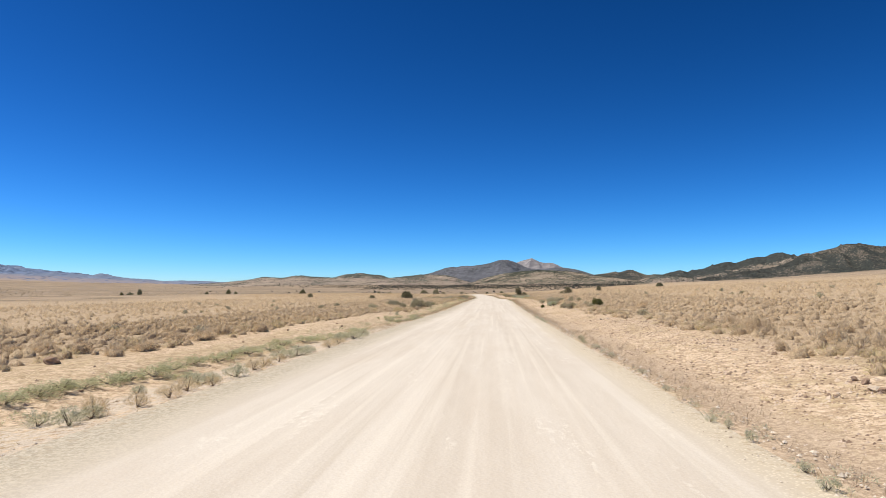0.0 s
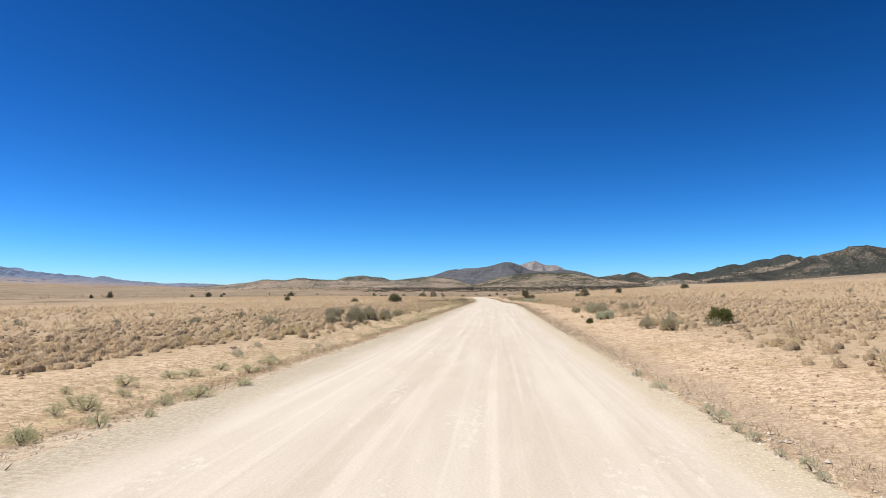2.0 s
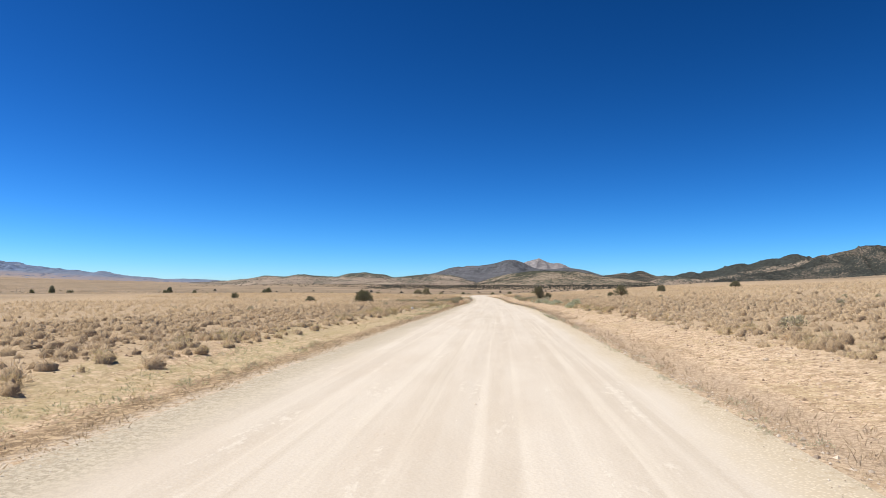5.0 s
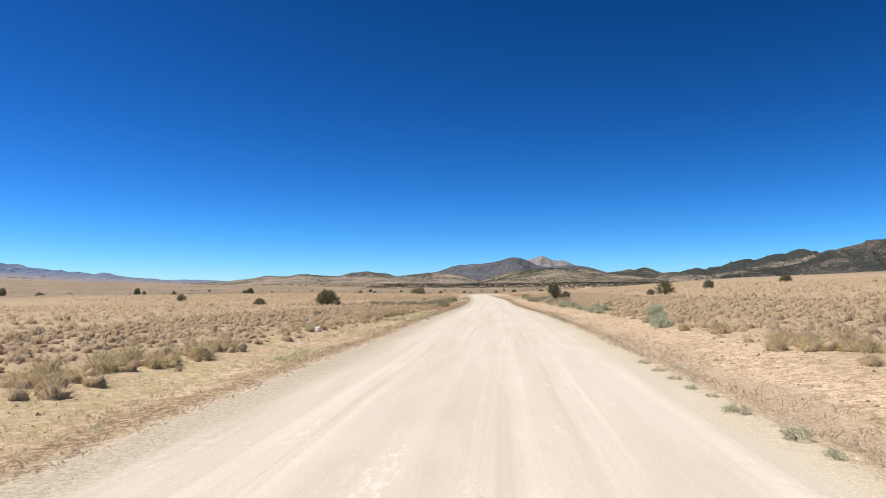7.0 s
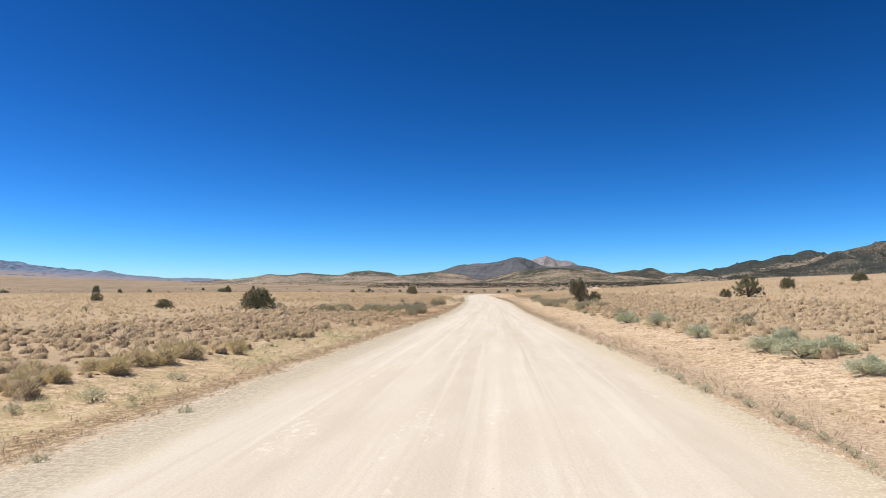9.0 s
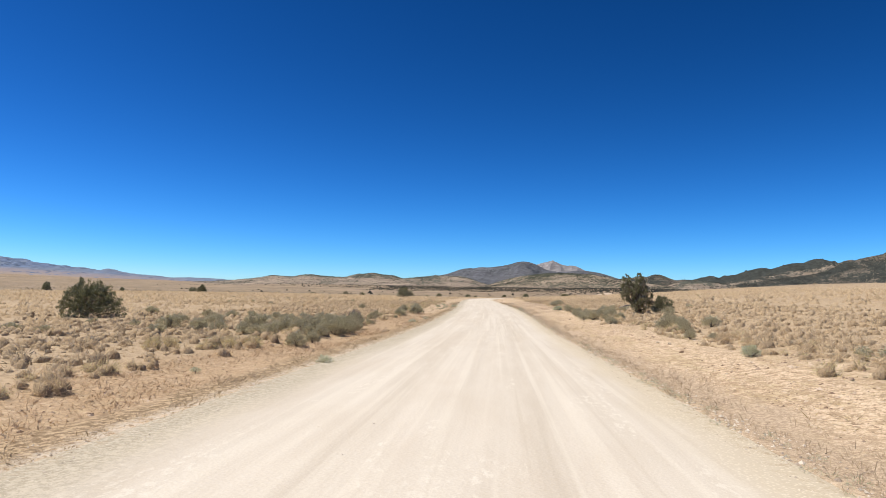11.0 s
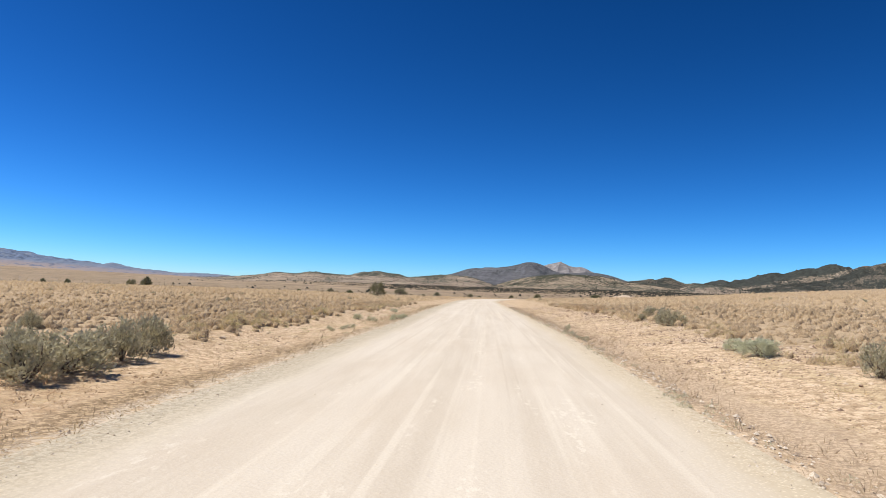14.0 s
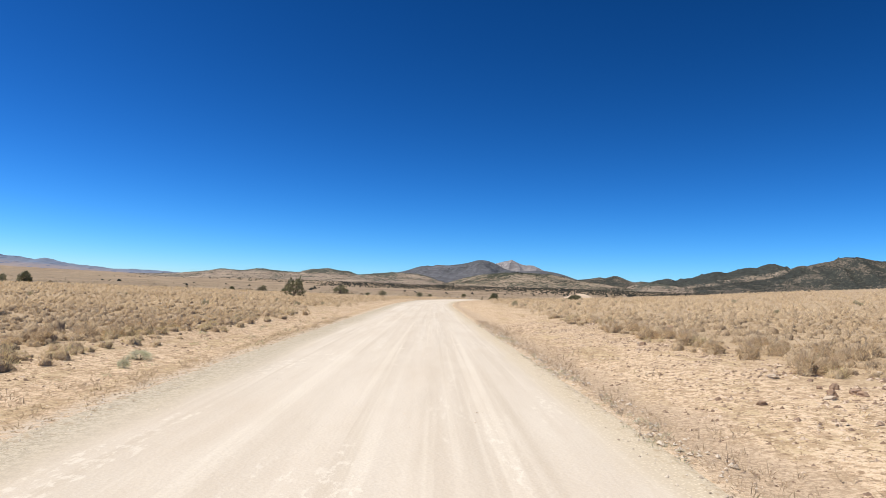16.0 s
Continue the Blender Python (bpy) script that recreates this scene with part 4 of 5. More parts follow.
shrubs([shrub("sagebrush", SAGE_LABEL, SAGE, 120 + i, 2200, .06, .0145, .45, 0, 10) for i in range(3)], ((7.0, 270.2, 0.89, 0.69), (7.1, 267.1, 0.68, 0.58), (7.6, 267.4, 0.77, 0.69), (7.7, 265.9, 0.80, 0.70), (7.9, 263.2, 0.95, 0.76), (8.7, 265.8, 0.78, 0.71), (9.7, 265.5, 0.77, 0.77), (10.3, 270.5, 1.18, 0.59), (10.0, 272.8, 1.09, 0.54), (11.9, 279.3, 1.10, 0.55), (7.3, 278.9, 0.96, 0.69), (7.9, 275.4, 0.68, 0.54), (12.4, 276.6, 1.00, 0.50), (8.7, 238.3, 0.65, 0.45), (9.5, 242.1, 0.90, 0.66), (6.9, 262.7, .8, .58), (7.5, 261.6, .9, .6), (8.4, 261.0, .75, .52), (9.3, 237.1, 0.48, 0.29), (12.3, 247.1, 1.25, 0.56)), "sagebrush under the juniper")
shrubs([shrub("rabbitbrush", "pale silvery-green rabbitbrush on the sandy bank", RABBIT, 55, 4800, .05, .0095, .5)], ((8.3, 230.1, 0.63, 0.39), (10.3, 173.1, 1.45, 0.81), (8.9, 166.9, 0.96, 0.57), (8.8, 168.9, 0.44, 0.36), (9.5, 191.5, 1.06, 0.63)), "rabbitbrush on the bank")
shrubs([shrub("sagebrush", SAGE_LABEL, SAGE, 150 + i, 2900, .06, .0145, .45, 0, 10) for i in range(2)], ((-10.2, 90.7, 0.95, 0.68), (-10.1, 91.3, 0.85, 0.68), (-10.6, 92.9, 0.93, 0.70), (-10.9, 94.3, 0.84, 0.67), (-9.0, 92.7, 0.92, 0.69), (-15.7, 100.4, 1.36, 0.68), (-15.2, 101.5, 1.18, 0.71), (-14.8, 95.7, 0.92, 0.70), (-15.2, 98.1, 1.02, 0.68), (-9.1, 100.8, 0.90, 0.45)), "sagebrush thicket by the road")
shrubs([shrub("sagebrush", SAGE_LABEL, SAGE, 155 + i, 2200, .06, .0145, .45, 0, 10) for i in range(2)], ((10.4, 98.6, 1.15, 0.67), (12.1, 107.6, 1.08, 0.59), (13.9, 100.2, 1.01, 0.61), (9.6, 92.1, 0.80, 0.60), (7.7, 302.1, 1.12, 0.84), (8.6, 309.8, 0.83, 0.71), (7.1, 305.2, 0.59, 0.34)), "sagebrush along the bank")
TUFT_LABEL = "rounded straw-coloured bunchgrass tuft at the plain's edge"
for hue, s, places in ((KHAKI, 130, ((-11.9, 230.1, 0.67, 0.57), (-11.7, 230.9, 0.63, 0.56), (-9.8, 231.7, 0.65, 0.42), (-9.4, 232.9, 0.78, 0.52), (-9.0, 183.1, 0.58, 0.49), (-9.3, 184.6, 0.59, 0.44), (-9.0, 186.3, 0.65, 0.44), (-9.1, 188.2, 0.65, 0.45), (-9.0, 190.1, 0.90, 0.65), (-9.1, 193.8, 0.74, 0.47), (-13.1, 64.6, 0.89, 0.61), (-12.6, 68.2, 0.96, 0.58), (-10.3, 70.3, 0.94, 0.52), (-10.8, 261.1, 0.51, 0.35), (-9.1, 165.1, 0.57, 0.40), (-9.5, 166.9, 0.85, 0.43), (-8.9, 167.0, 0.57, 0.43), (-9.7, 164.7, 0.49, 0.37))),
                       (STRAW, 132, ((9.2, 235.4, 0.71, 0.50), (9.6, 233.4, 0.72, 0.40), (9.8, 154.3, 0.82, 0.59), (9.8, 152.7, 0.76, 0.57), (11.5, 154.0, 0.89, 0.50), (10.4, 150.8, 0.61, 0.45), (9.4, 159.1, 0.68, 0.36), (9.3, 148.6, 0.46, 0.29), (6.1, 327.0, 0.92, 0.57), (7.1, 324.2, 0.80, 0.54), (8.5, 321.8, 0.62, 0.47)))):
    shrubs([tussock(TUFT_LABEL, hue, s + i) for i in range(2)], places, "large grass tufts")
shrubs([shrub("weed_clump", "low grey-green weed on the sandy verge", EDGE_WEED, 140, 650, .08, .015, .5)], ((-8.8, 60.0, 0.53, 0.29), (-9.2, 63.0, 0.40, 0.23), (-7.8, 60.7, 0.27, 0.20), (-6.3, 56.3, 0.25, 0.12), (-7.5, 65.9, 0.34, 0.17), (-7.7, 183.5, 0.66, 0.26), (-7.5, 186.6, 0.59, 0.21), (-5.0, 178.5, 0.26, 0.10), (-7.0, 183.8, 0.20, 0.15), (-4.8, 181.8, 0.29, 0.16), (-8.0, 181.7, 0.36, 0.23), (-6.8, 265.6, 0.60, 0.27)), "weeds by the road")
shrubs([tussock(TUFT_LABEL, STRAW, 160)], ((-13.3, 300.3, 1.02, 0.47), (-13.3, 302.3, 0.82, 0.49), (-12.7, 304.7, 0.92, 0.59), (-12.8, 303.2, 0.77, 0.48), (-13.6, 301.6, 0.79, 0.47), (-12.4, 306.7, 0.91, 0.40)), "large grass tufts")
shrubs([shrub("weed_clump", "low grey-green weed on the sandy verge", EDGE_WEED, 165, 650, .08, .015, .5)], ((-9.8, 304.3, 0.71, 0.36), (-8.5, 302.9, 0.49, 0.30), (-7.6, 305.0, 0.82, 0.33), (-7.5, 306.8, 0.69, 0.30), (-8.4, 297.1, 0.68, 0.23), (-8.4, 295.7, 0.40, 0.18), (-8.6, 294.4, 0.40, 0.20), (-9.0, 295.4, 0.34, 0.18), (2.5, 301.2, 0.39, 0.35), (2.2, 298.9, 0.36, 0.21), (2.3, 296.2, 0.43, 0.27), (2.4, 294.8, 0.33, 0.17), (2.5, 294.2, 0.27, 0.15), (2.6, 293.5, 0.36, 0.23)), "weeds by the road")
shrubs([shrub("weed_clump", "low grey-green weed at the gravel's edge", EDGE_WEED, 166, 650, .08, .015, .6)], ((4.8, 144.6, 0.56, 0.26), (4.9, 142.6, 0.50, 0.25), (4.9, 141.6, 0.34, 0.21), (4.9, 146.3, 0.32, 0.16), (4.8, 147.3, 0.38, 0.15), (4.9, 148.9, 0.47, 0.17), (4.9, 150.5, 0.52, 0.18), (4.9, 152.4, 0.51, 0.19), (4.1, 29.0, 0.32, 0.27), (4.0, 27.9, 0.28, 0.19), (4.0, 27.2, 0.25, 0.16), (4.5, 85.5, 0.19, 0.10)), "weeds by the road")
shrubs([shrub("weed_clump", "low olive-green weed clump on the sandy verge", GREEN_WEED, 170 + i, 1300, .06, .0125, .25) for i in range(3)],
       ((-9.2, 11.6, 0.62, 0.23), (-9.2, 12.5, 0.67, 0.27), (-9.2, 13.2, 0.65, 0.26), (-9.1, 13.8, 0.62, 0.22), (-9.1, 14.7, 0.72, 0.24), (-8.9, 15.3, 0.68, 0.25), (-8.7, 16.1, 0.79, 0.29), (-8.8, 17.3, 0.77, 0.31), (-7.8, 15.9, 0.57, 0.23),
        (-8.9, 18.7, 0.67, 0.25), (-8.7, 20.0, 0.89, 0.25), (-8.7, 21.0, 0.75, 0.23), (-8.5, 22.0, 0.89, 0.28), (-8.4, 23.9, 0.85, 0.28), (-8.6, 26.0, 0.93, 0.30), (-8.2, 28.0, 1.00, 0.30), (-8.0, 29.9, 1.07, 0.29), (-7.5, 31.5, 0.99, 0.28), (-7.5, 35.6, 1.11, 0.32)), "weeds by the road", 1.35)
shrubs([shrub("weed_clump", "grey-green weed clump with dry stalks at the gravel's edge", EDGE_WEED, 175 + i, 1200, .065, .011, .4) for i in range(2)],
       ((-7.6, 10.3, 0.41, 0.27), (-6.9, 10.1, 0.45, 0.32), (-6.9, 10.7, 0.38, 0.25), (-7.9, 13.9, 0.31, 0.22), (-8.3, 16.0, 0.21, 0.17), (-6.9, 14.8, 0.66, 0.29), (-6.8, 15.2, 0.41, 0.24), (-6.4, 15.8, 0.56, 0.34), (-6.9, 21.0, 0.75, 0.34),
        (-6.6, 21.5, 0.87, 0.35), (-6.6, 22.7, 0.61, 0.28), (-6.9, 28.9, 0.65, 0.31), (-6.3, 29.2, 1.04, 0.37), (-6.4, 31.4, 0.84, 0.34)), "weeds by the road", 1.25)
shrubs([shrub("weed_clump", "dry pale-tan weed clump at the gravel's edge", PALE_STRAW, 178, 1200, .08, .0065, .7)],
       ((-7.0, 10.9, 0.55, 0.38), (-6.6, 11.6, 0.5, 0.3), (-6.5, 12.6, 0.6, 0.3), (-6.6, 13.6, 0.6, 0.3), (-6.3, 14.2, 0.45, 0.25), (-6.5, 17.2, 0.7, 0.3), (-6.6, 18.3, 0.7, 0.3), (-6.5, 19.4, 0.6, 0.25), (-6.2, 24.4, 0.7, 0.3), (-6.3, 26.2, 0.7, 0.3)), "weeds by the road")
shrubs([shrub("weed_clump", "low grey-green weed mat on the gravelly verge", GREEN_WEED, 180 + i, 1100, .06, .0125, .25) for i in range(2)],
       ((-6.8, 47.1, 0.48, 0.24), (-8.0, 49.5, 0.41, 0.23), (-9.0, 51.2, 0.26, 0.17), (-7.8, 50.1, 0.65, 0.30), (-6.3, 48.2, 0.41, 0.24), (-8.6, 52.8, 0.66, 0.24), (-8.0, 51.7, 0.43, 0.17), (-6.3, 50.3, 0.44, 0.22), (-6.0, 51.1, 0.76, 0.26),
        (-5.8, 48.9, 0.24, 0.14), (-8.2, 50.3, 0.44, 0.18), (-8.2, 55.3, 0.62, 0.19), (-8.0, 56.8, 0.59, 0.20), (-6.8, 56.0, 0.80, 0.23), (-8.5, 54.7, 0.60, 0.18), (-7.0, 58.3, 0.90, 0.25), (-6.9, 47.3, 0.32, 0.21), (-5.7, 52.8, 0.53, 0.18), (-5.4, 89.9, 0.9, 0.2)), "weeds by the road")
shrubs([shrub("weed_clump", "small grey-green weed rooted at the road's edge", EDGE_WEED, 185 + i, 480, .09, .016, .5) for i in range(2)],
       ((4.0, 24.4, 0.39, 0.22), (4.0, 21.3, 0.30, 0.19), (4.0, 17.1, 0.27, 0.15), (3.8, 14.2, 0.20, 0.13), (3.6, 10.8, 0.21, 0.14), (3.7, 10.3, 0.18, 0.15), (3.7, 9.4, 0.21, 0.20), (3.7, 7.9, 0.28, 0.14), (3.6, 7.2, 0.28, 0.18),
        (4.0, 55.3, 0.34, 0.19), (4.0, 53.1, 0.41, 0.22), (4.1, 50.0, 0.26, 0.17), (4.0, 49.1, 0.39, 0.24), (4.0, 48.4, 0.22, 0.15), (4.0, 47.8, 0.26, 0.19), (4.0, 46.9, 0.19, 0.11), (4.1, 46.3, 0.30, 0.18), (4.0, 45.8, 0.21, 0.14)), "weeds by the road")
shrubs([shrub("weed_clump", "small grey-green weed in the loose gravel", EDGE_WEED, 187, 480, .09, .016, .5)],
       ((4.4, 85.8, 0.30, 0.13), (4.2, 79.1, 0.17, 0.13), (4.4, 78.5, 0.35, 0.18), (4.2, 77.0, 0.18, 0.11), (4.3, 76.3, 0.21, 0.10), (4.3, 75.4, 0.19, 0.13), (4.3, 74.7, 0.15, 0.08), (4.4, 74.4, 0.20, 0.17),
        (4.9, 198.6, 0.35, 0.20), (5.2, 187.5, 0.33, 0.15), (5.2, 185.4, 0.31, 0.18), (5.7, 184.9, 0.25, 0.10), (5.5, 183.7, 0.34, 0.16), (5.6, 182.7, 0.27, 0.17), (5.5, 182.0, 0.24, 0.18), (5.6, 181.7, 0.21, 0.12), (5.5, 180.9, 0.23, 0.11), (5.5, 180.3, 0.15, 0.10), (5.4, 179.9, 0.19, 0.13)), "weeds by the road")
# tufts along the plain's edges
shrubs([tussock(TUFT_LABEL, STRAW, 200 + i) for i in range(2)], ((10.7, 26.6, 0.86, 0.81), (10.7, 25.4, 0.68, 0.54), (8.5, 19.3, 0.41, 0.35), (8.5, 17.7, 0.28, 0.28), (9.9, 19.9, 0.46, 0.39), (10.7, 20.6, 0.74, 0.55), (11.5, 31.6, 1.02, 0.56), (10.7, 18.2, 0.49, 0.55), (12.1, 21.2, 0.57, 0.46), (12.7, 23.7, 0.63, 0.46), (10.9, 32.9, 0.88, 0.47), (14.2, 59.6, 1.60, 0.74), (-14.0, 21.0, 0.75, 0.56), (-12.3, 20.1, 0.61, 0.50), (-12.3, 22.1, 0.98, 0.47), (-12.4, 26.9, 1.20, 0.58), (-13.2, 31.1, 0.83, 0.56), (-15.8, 21.7, 0.77, 0.46), (-11.7, 32.1, 0.75, 0.52), (-16.4, 20.9, 0.75, 0.37), (-13.4, 26.3, 0.94, 0.47), (-13.7, 49.7, 1.33, 0.62)), "large grass tufts")
shrubs([tussock(TUFT_LABEL, KHAKI, 203 + i) for i in range(2)], ((-9.6, 145.9, 0.81, 0.39), (-10.5, 147.9, 0.80, 0.53), (-9.7, 148.8, 0.99, 0.71), (-9.9, 150.5, 0.94, 0.63), (-9.0, 151.1, 0.48, 0.39), (-8.9, 152.6, 1.05, 0.63), (-9.2, 154.4, 0.57, 0.50), (-8.9, 155.1, 0.51, 0.32), (-9.1, 146.9, 0.50, 0.30), (-8.9, 150.0, 0.61, 0.39), (8.7, 152.3, 0.69, 0.52), (9.4, 151.7, 0.84, 0.40), (10.1, 151.2, 0.65, 0.36), (10.3, 150.7, 0.63, 0.41), (9.5, 159.4, 0.80, 0.47), (8.8, 162.0, 0.52, 0.41), (9.4, 148.9, 0.57, 0.31), (9.8, 153.6, 0.74, 0.37)), "large grass tufts")
shrubs([tussock(TUFT_LABEL, KHAKI, 206 + i) for i in range(2)], ((-9.8, 184.1, 0.70, 0.47), (-9.2, 184.5, 0.48, 0.41), (-9.0, 186.3, 0.82, 0.55), (-9.3, 187.8, 0.90, 0.60), (-9.0, 188.7, 0.79, 0.73), (-9.2, 190.3, 1.04, 0.62), (-8.5, 192.7, 0.58, 0.66), (-9.9, 186.6, 0.56, 0.36), (-10.9, 185.9, 0.67, 0.40), (-11.2, 289.7, 0.74, 0.57), (-12.2, 289.5, 0.49, 0.29), (-12.5, 293.0, 1.07, 0.68), (-11.5, 292.9, 0.46, 0.37), (-12.6, 296.2, 0.73, 0.62), (-11.5, 295.1, 0.52, 0.31), (-12.2, 304.3, 1.02, 0.61), (-14.8, 293.1, 0.77, 0.40)), "large grass tufts")
shrubs([tussock(TUFT_LABEL, STRAW, 209 + i) for i in range(2)], ((5.3, 334.7, 1.10, 0.66), (6.3, 335.2, 0.84, 0.56), (5.7, 330.6, 0.95, 0.71), (6.4, 330.0, 0.70, 0.56), (5.9, 326.6, 0.61, 0.61), (6.0, 324.3, 0.73, 0.47), (6.3, 322.6, 0.67, 0.60), (7.4, 324.1, 0.90, 0.65), (7.6, 323.3, 0.69, 0.52), (6.2, 319.3, 0.69, 0.69), (8.8, 323.3, 0.69, 0.59), (6.8, 319.3, 0.55, 0.55), (9.1, 322.1, 0.81, 0.65), (10.1, 323.1, 0.68, 0.58), (-14.3, 322.5, 0.66, 0.50), (-14.4, 324.7, 0.93, 0.56), (-14.3, 326.1, 0.79, 0.51), (-15.2, 329.6, 0.92, 0.55), (-15.1, 331.0, 0.97, 0.48), (-14.4, 331.7, 1.24, 0.55), (-15.0, 322.0, 0.65, 0.32)), "large grass tufts")
# scattered low scrub between the tall grass
scrub = [tagged(stand(shrub("sagebrush", "small grey-green sagebrush in dry bunchgrass", SAGE, 90 + i, 340, .12, .032, .5, 0, 6), x, y, 0, (.8, .8, .75)), group="sagebrush on the plain") for i, (x, y) in enumerate(((-14, 30), (15, 118), (-16, 190)))]
rng = np.random.RandomState(71)
for _ in range(130):
    y, u = rng.uniform(5, 420), rng.choice((-1, 1)) * (11 + 60 * rng.uniform(0, 1) ** 1.6)
    s = rng.uniform(.45, .95)
    again(scrub[rng.randint(3)], float(road_x(y)) + u, y, rng.uniform(0, 360), (s, s, s * rng.uniform(.7, 1.0)), "small grey-green sagebrush in dry bunchgrass", "sagebrush on the plain")


# ---- rocks ----
def rock(label, seed, material, small=False):
    rng = np.random.RandomState(seed)
    bm = bmesh.new()
    bmesh.ops.create_icosphere(bm, subdivisions=2 if small else 3, radius=.5)
    off = Vector(rng.uniform(-9, 9, 3))
    for v in bm.verts:
        d = v.co.normalized()
        v.co = v.co * (.8 + .4 * noise.noise(d * 1.3 + off) + .14 * noise.noise(d * 4 + off))
        for k in range(4):
            cut = Vector(np.random.RandomState(seed * 9 + k).normal(size=3)).normalized()
            far = v.co.dot(cut) - .33
            if far > 0:
                v.co -= cut * far * .9
    me = bpy.data.meshes.new("rock")
    bm.to_mesh(me)
    bm.free()
    me.materials.append(material)
    return tagged(new("rock", me), label, "rock", "rocks beside the road")


pale, brown = rock("pale tan rock lying on the sandy verge", 2, ROCK_PALE), rock("dark reddish-brown rock on the stony bank", 5, ROCK_DARK)
for i, (x, y, w, h, dark) in enumerate(((-12.4, 17.3, .55, .3, 1), (7.5, 43.5, .24, .14, 0), (7.9, 43.2, .22, .13, 0), (-10.3, 287.2, .3, .14, 0), (5.2, 316.5, .32, .22, 1),
                                        (5.8, 316.7, .34, .2, 1), (4.8, 328.2, .34, .19, 0), (5.9, 309.7, .24, .14, 1), (7.6, 91.4, .28, .18, 1), (7.4, 89.6, .28, .18, 1), (7.2, 300.2, .24, .14, 1), (6.6, 313.5, .3, .18, 1), (-11.8, 65.1, .3, .2, 1), (-9.7, 61.8, .3, .12, 0), (7.5, 263.7, .2, .28, 0), (-9.0, 233.9, .28, .17, 0))):
    src = brown if dark else pale
    ob = src if i < 2 else again(src, x, y, 60 * i, (w, w * .8, h * 1.2))
    if i < 2:
        stand(ob, x, y, 60 * i, (w, w * .8, h * 1.2))
    ob.location.z += h * .22
for i, (x, y, w, h) in enumerate(((5.3, 319.0, 0.30, 0.13), (5.8, 318.4, 0.21, 0.12), (5.7, 317.3, 0.21, 0.19), (5.0, 316.2, 0.31, 0.11), (5.8, 316.5, 0.31, 0.16), (3.7, 316.1, 0.22, 0.13), (7.9, 319.3, 0.25, 0.10), (8.6, 336.9, 0.53, 0.24), (4.8, 328.0, 0.34, 0.19), (7.2, 12.6, 0.34, 0.11), (7.2, 12.3, 0.22, 0.13), (7.4, 13.2, 0.24, 0.17), (7.6, 20.4, 0.26, 0.15), (8.0, 18.6, 0.20, 0.13), (7.4, 13.6, 0.19, 0.11))):
    ob = again(brown if i % 3 else pale, x, y, 70 * i, (w, w * .8, h * 1.2))
    ob.location.z += h * .2
block = stand(rock("chalk-white block of stone lying at the plain's edge", 21, ROCK_WHITE), -8.8, 165.6, 25, (.48, .38, .44))
block.location.z += .1
# smaller stones strewn on the banks
small_pale, small_brown = rock("small pale stone on the sandy bank", 12, ROCK_PALE, True), rock("small reddish-brown stone on the sandy bank", 15, ROCK_DARK, True)
stand(small_pale, 8.6, 60, 0, (.16, .13, .1)), stand(small_brown, 8.9, 61, 0, (.17, .14, .1))
rng = np.random.RandomState(33)
for _ in range(150):
    y, u = rng.uniform(4, 345), 7.2 + 3.6 * rng.uniform(0, 1)
    if rng.uniform() < .22:
        u = -rng.uniform(7.6, 10.5)
    s = .08 + .16 * rng.uniform() ** 2
    ob = again((small_pale, small_brown)[int(rng.uniform() < .6)], float(road_x(y)) + u, y, rng.uniform(0, 360), (s, s * rng.uniform(.6, 1), s * rng.uniform(.5, .9)))
    ob.location.z += s * .12

# ---- gravel and pebbles ----
rng = np.random.RandomState(5)


def pebbles(at, size, rng):
    o = np.array([(1, 0, -.3), (0, 1, -.3), (-1, 0, -.3), (0, -1, -.3), (.1, .1, .42)])
    t = np.array([(0, 1, 4), (1, 2, 4), (2, 3, 4), (3, 0, 4)])
    n = len(at)
    v = o[None] * rng.uniform(.55, 1.2, (n, 5, 3)) * size[:, None, None]
    a = rng.uniform(0, 6.283, n)
    c, s = np.cos(a)[:, None], np.sin(a)[:, None]
    v = np.stack([v[:, :, 0] * c - v[:, :, 1] * s, v[:, :, 0] * s + v[:, :, 1] * c, v[:, :, 2]], -1) + at[:, None]
    return v.reshape(-1, 3), (t[None] + 5 * np.arange(n)[:, None, None]).reshape(-1, 3)


def surface(p):
    """Lifts places that lie on the road onto its crown."""
    u = p[:, 0] - road_x(p[:, 1])
    on = np.abs(u) < 5.0
    p[on, 2] = np.maximum(p[on, 2], (road_z(p[:, 1]) + .05 * (1 - (u / 4.9) ** 2))[on])
    return p


p = surface(np.concatenate([spots(rng, 13000, -6.0, -4.2, 2, 330), spots(rng, 8000, 4.3, 5.5, 2, 330), spots(rng, 2500, 6.2, 10.4, 2, 345), spots(rng, 1500, -9.5, -5.8, 2, 345), spots(rng, 4000, -8, -5.2, 2, 70), spots(rng, 5000, -6.6, -4.0, 2, 60)]))
tagged(new("gravel", mesh_of("gravel", *pebbles(p, .01 + .026 * rng.uniform(0, 1, len(p)) ** 3, rng), PEBBLES)), "loose gravel and pebbles along the road's edges", "gravel", kind="stuff")

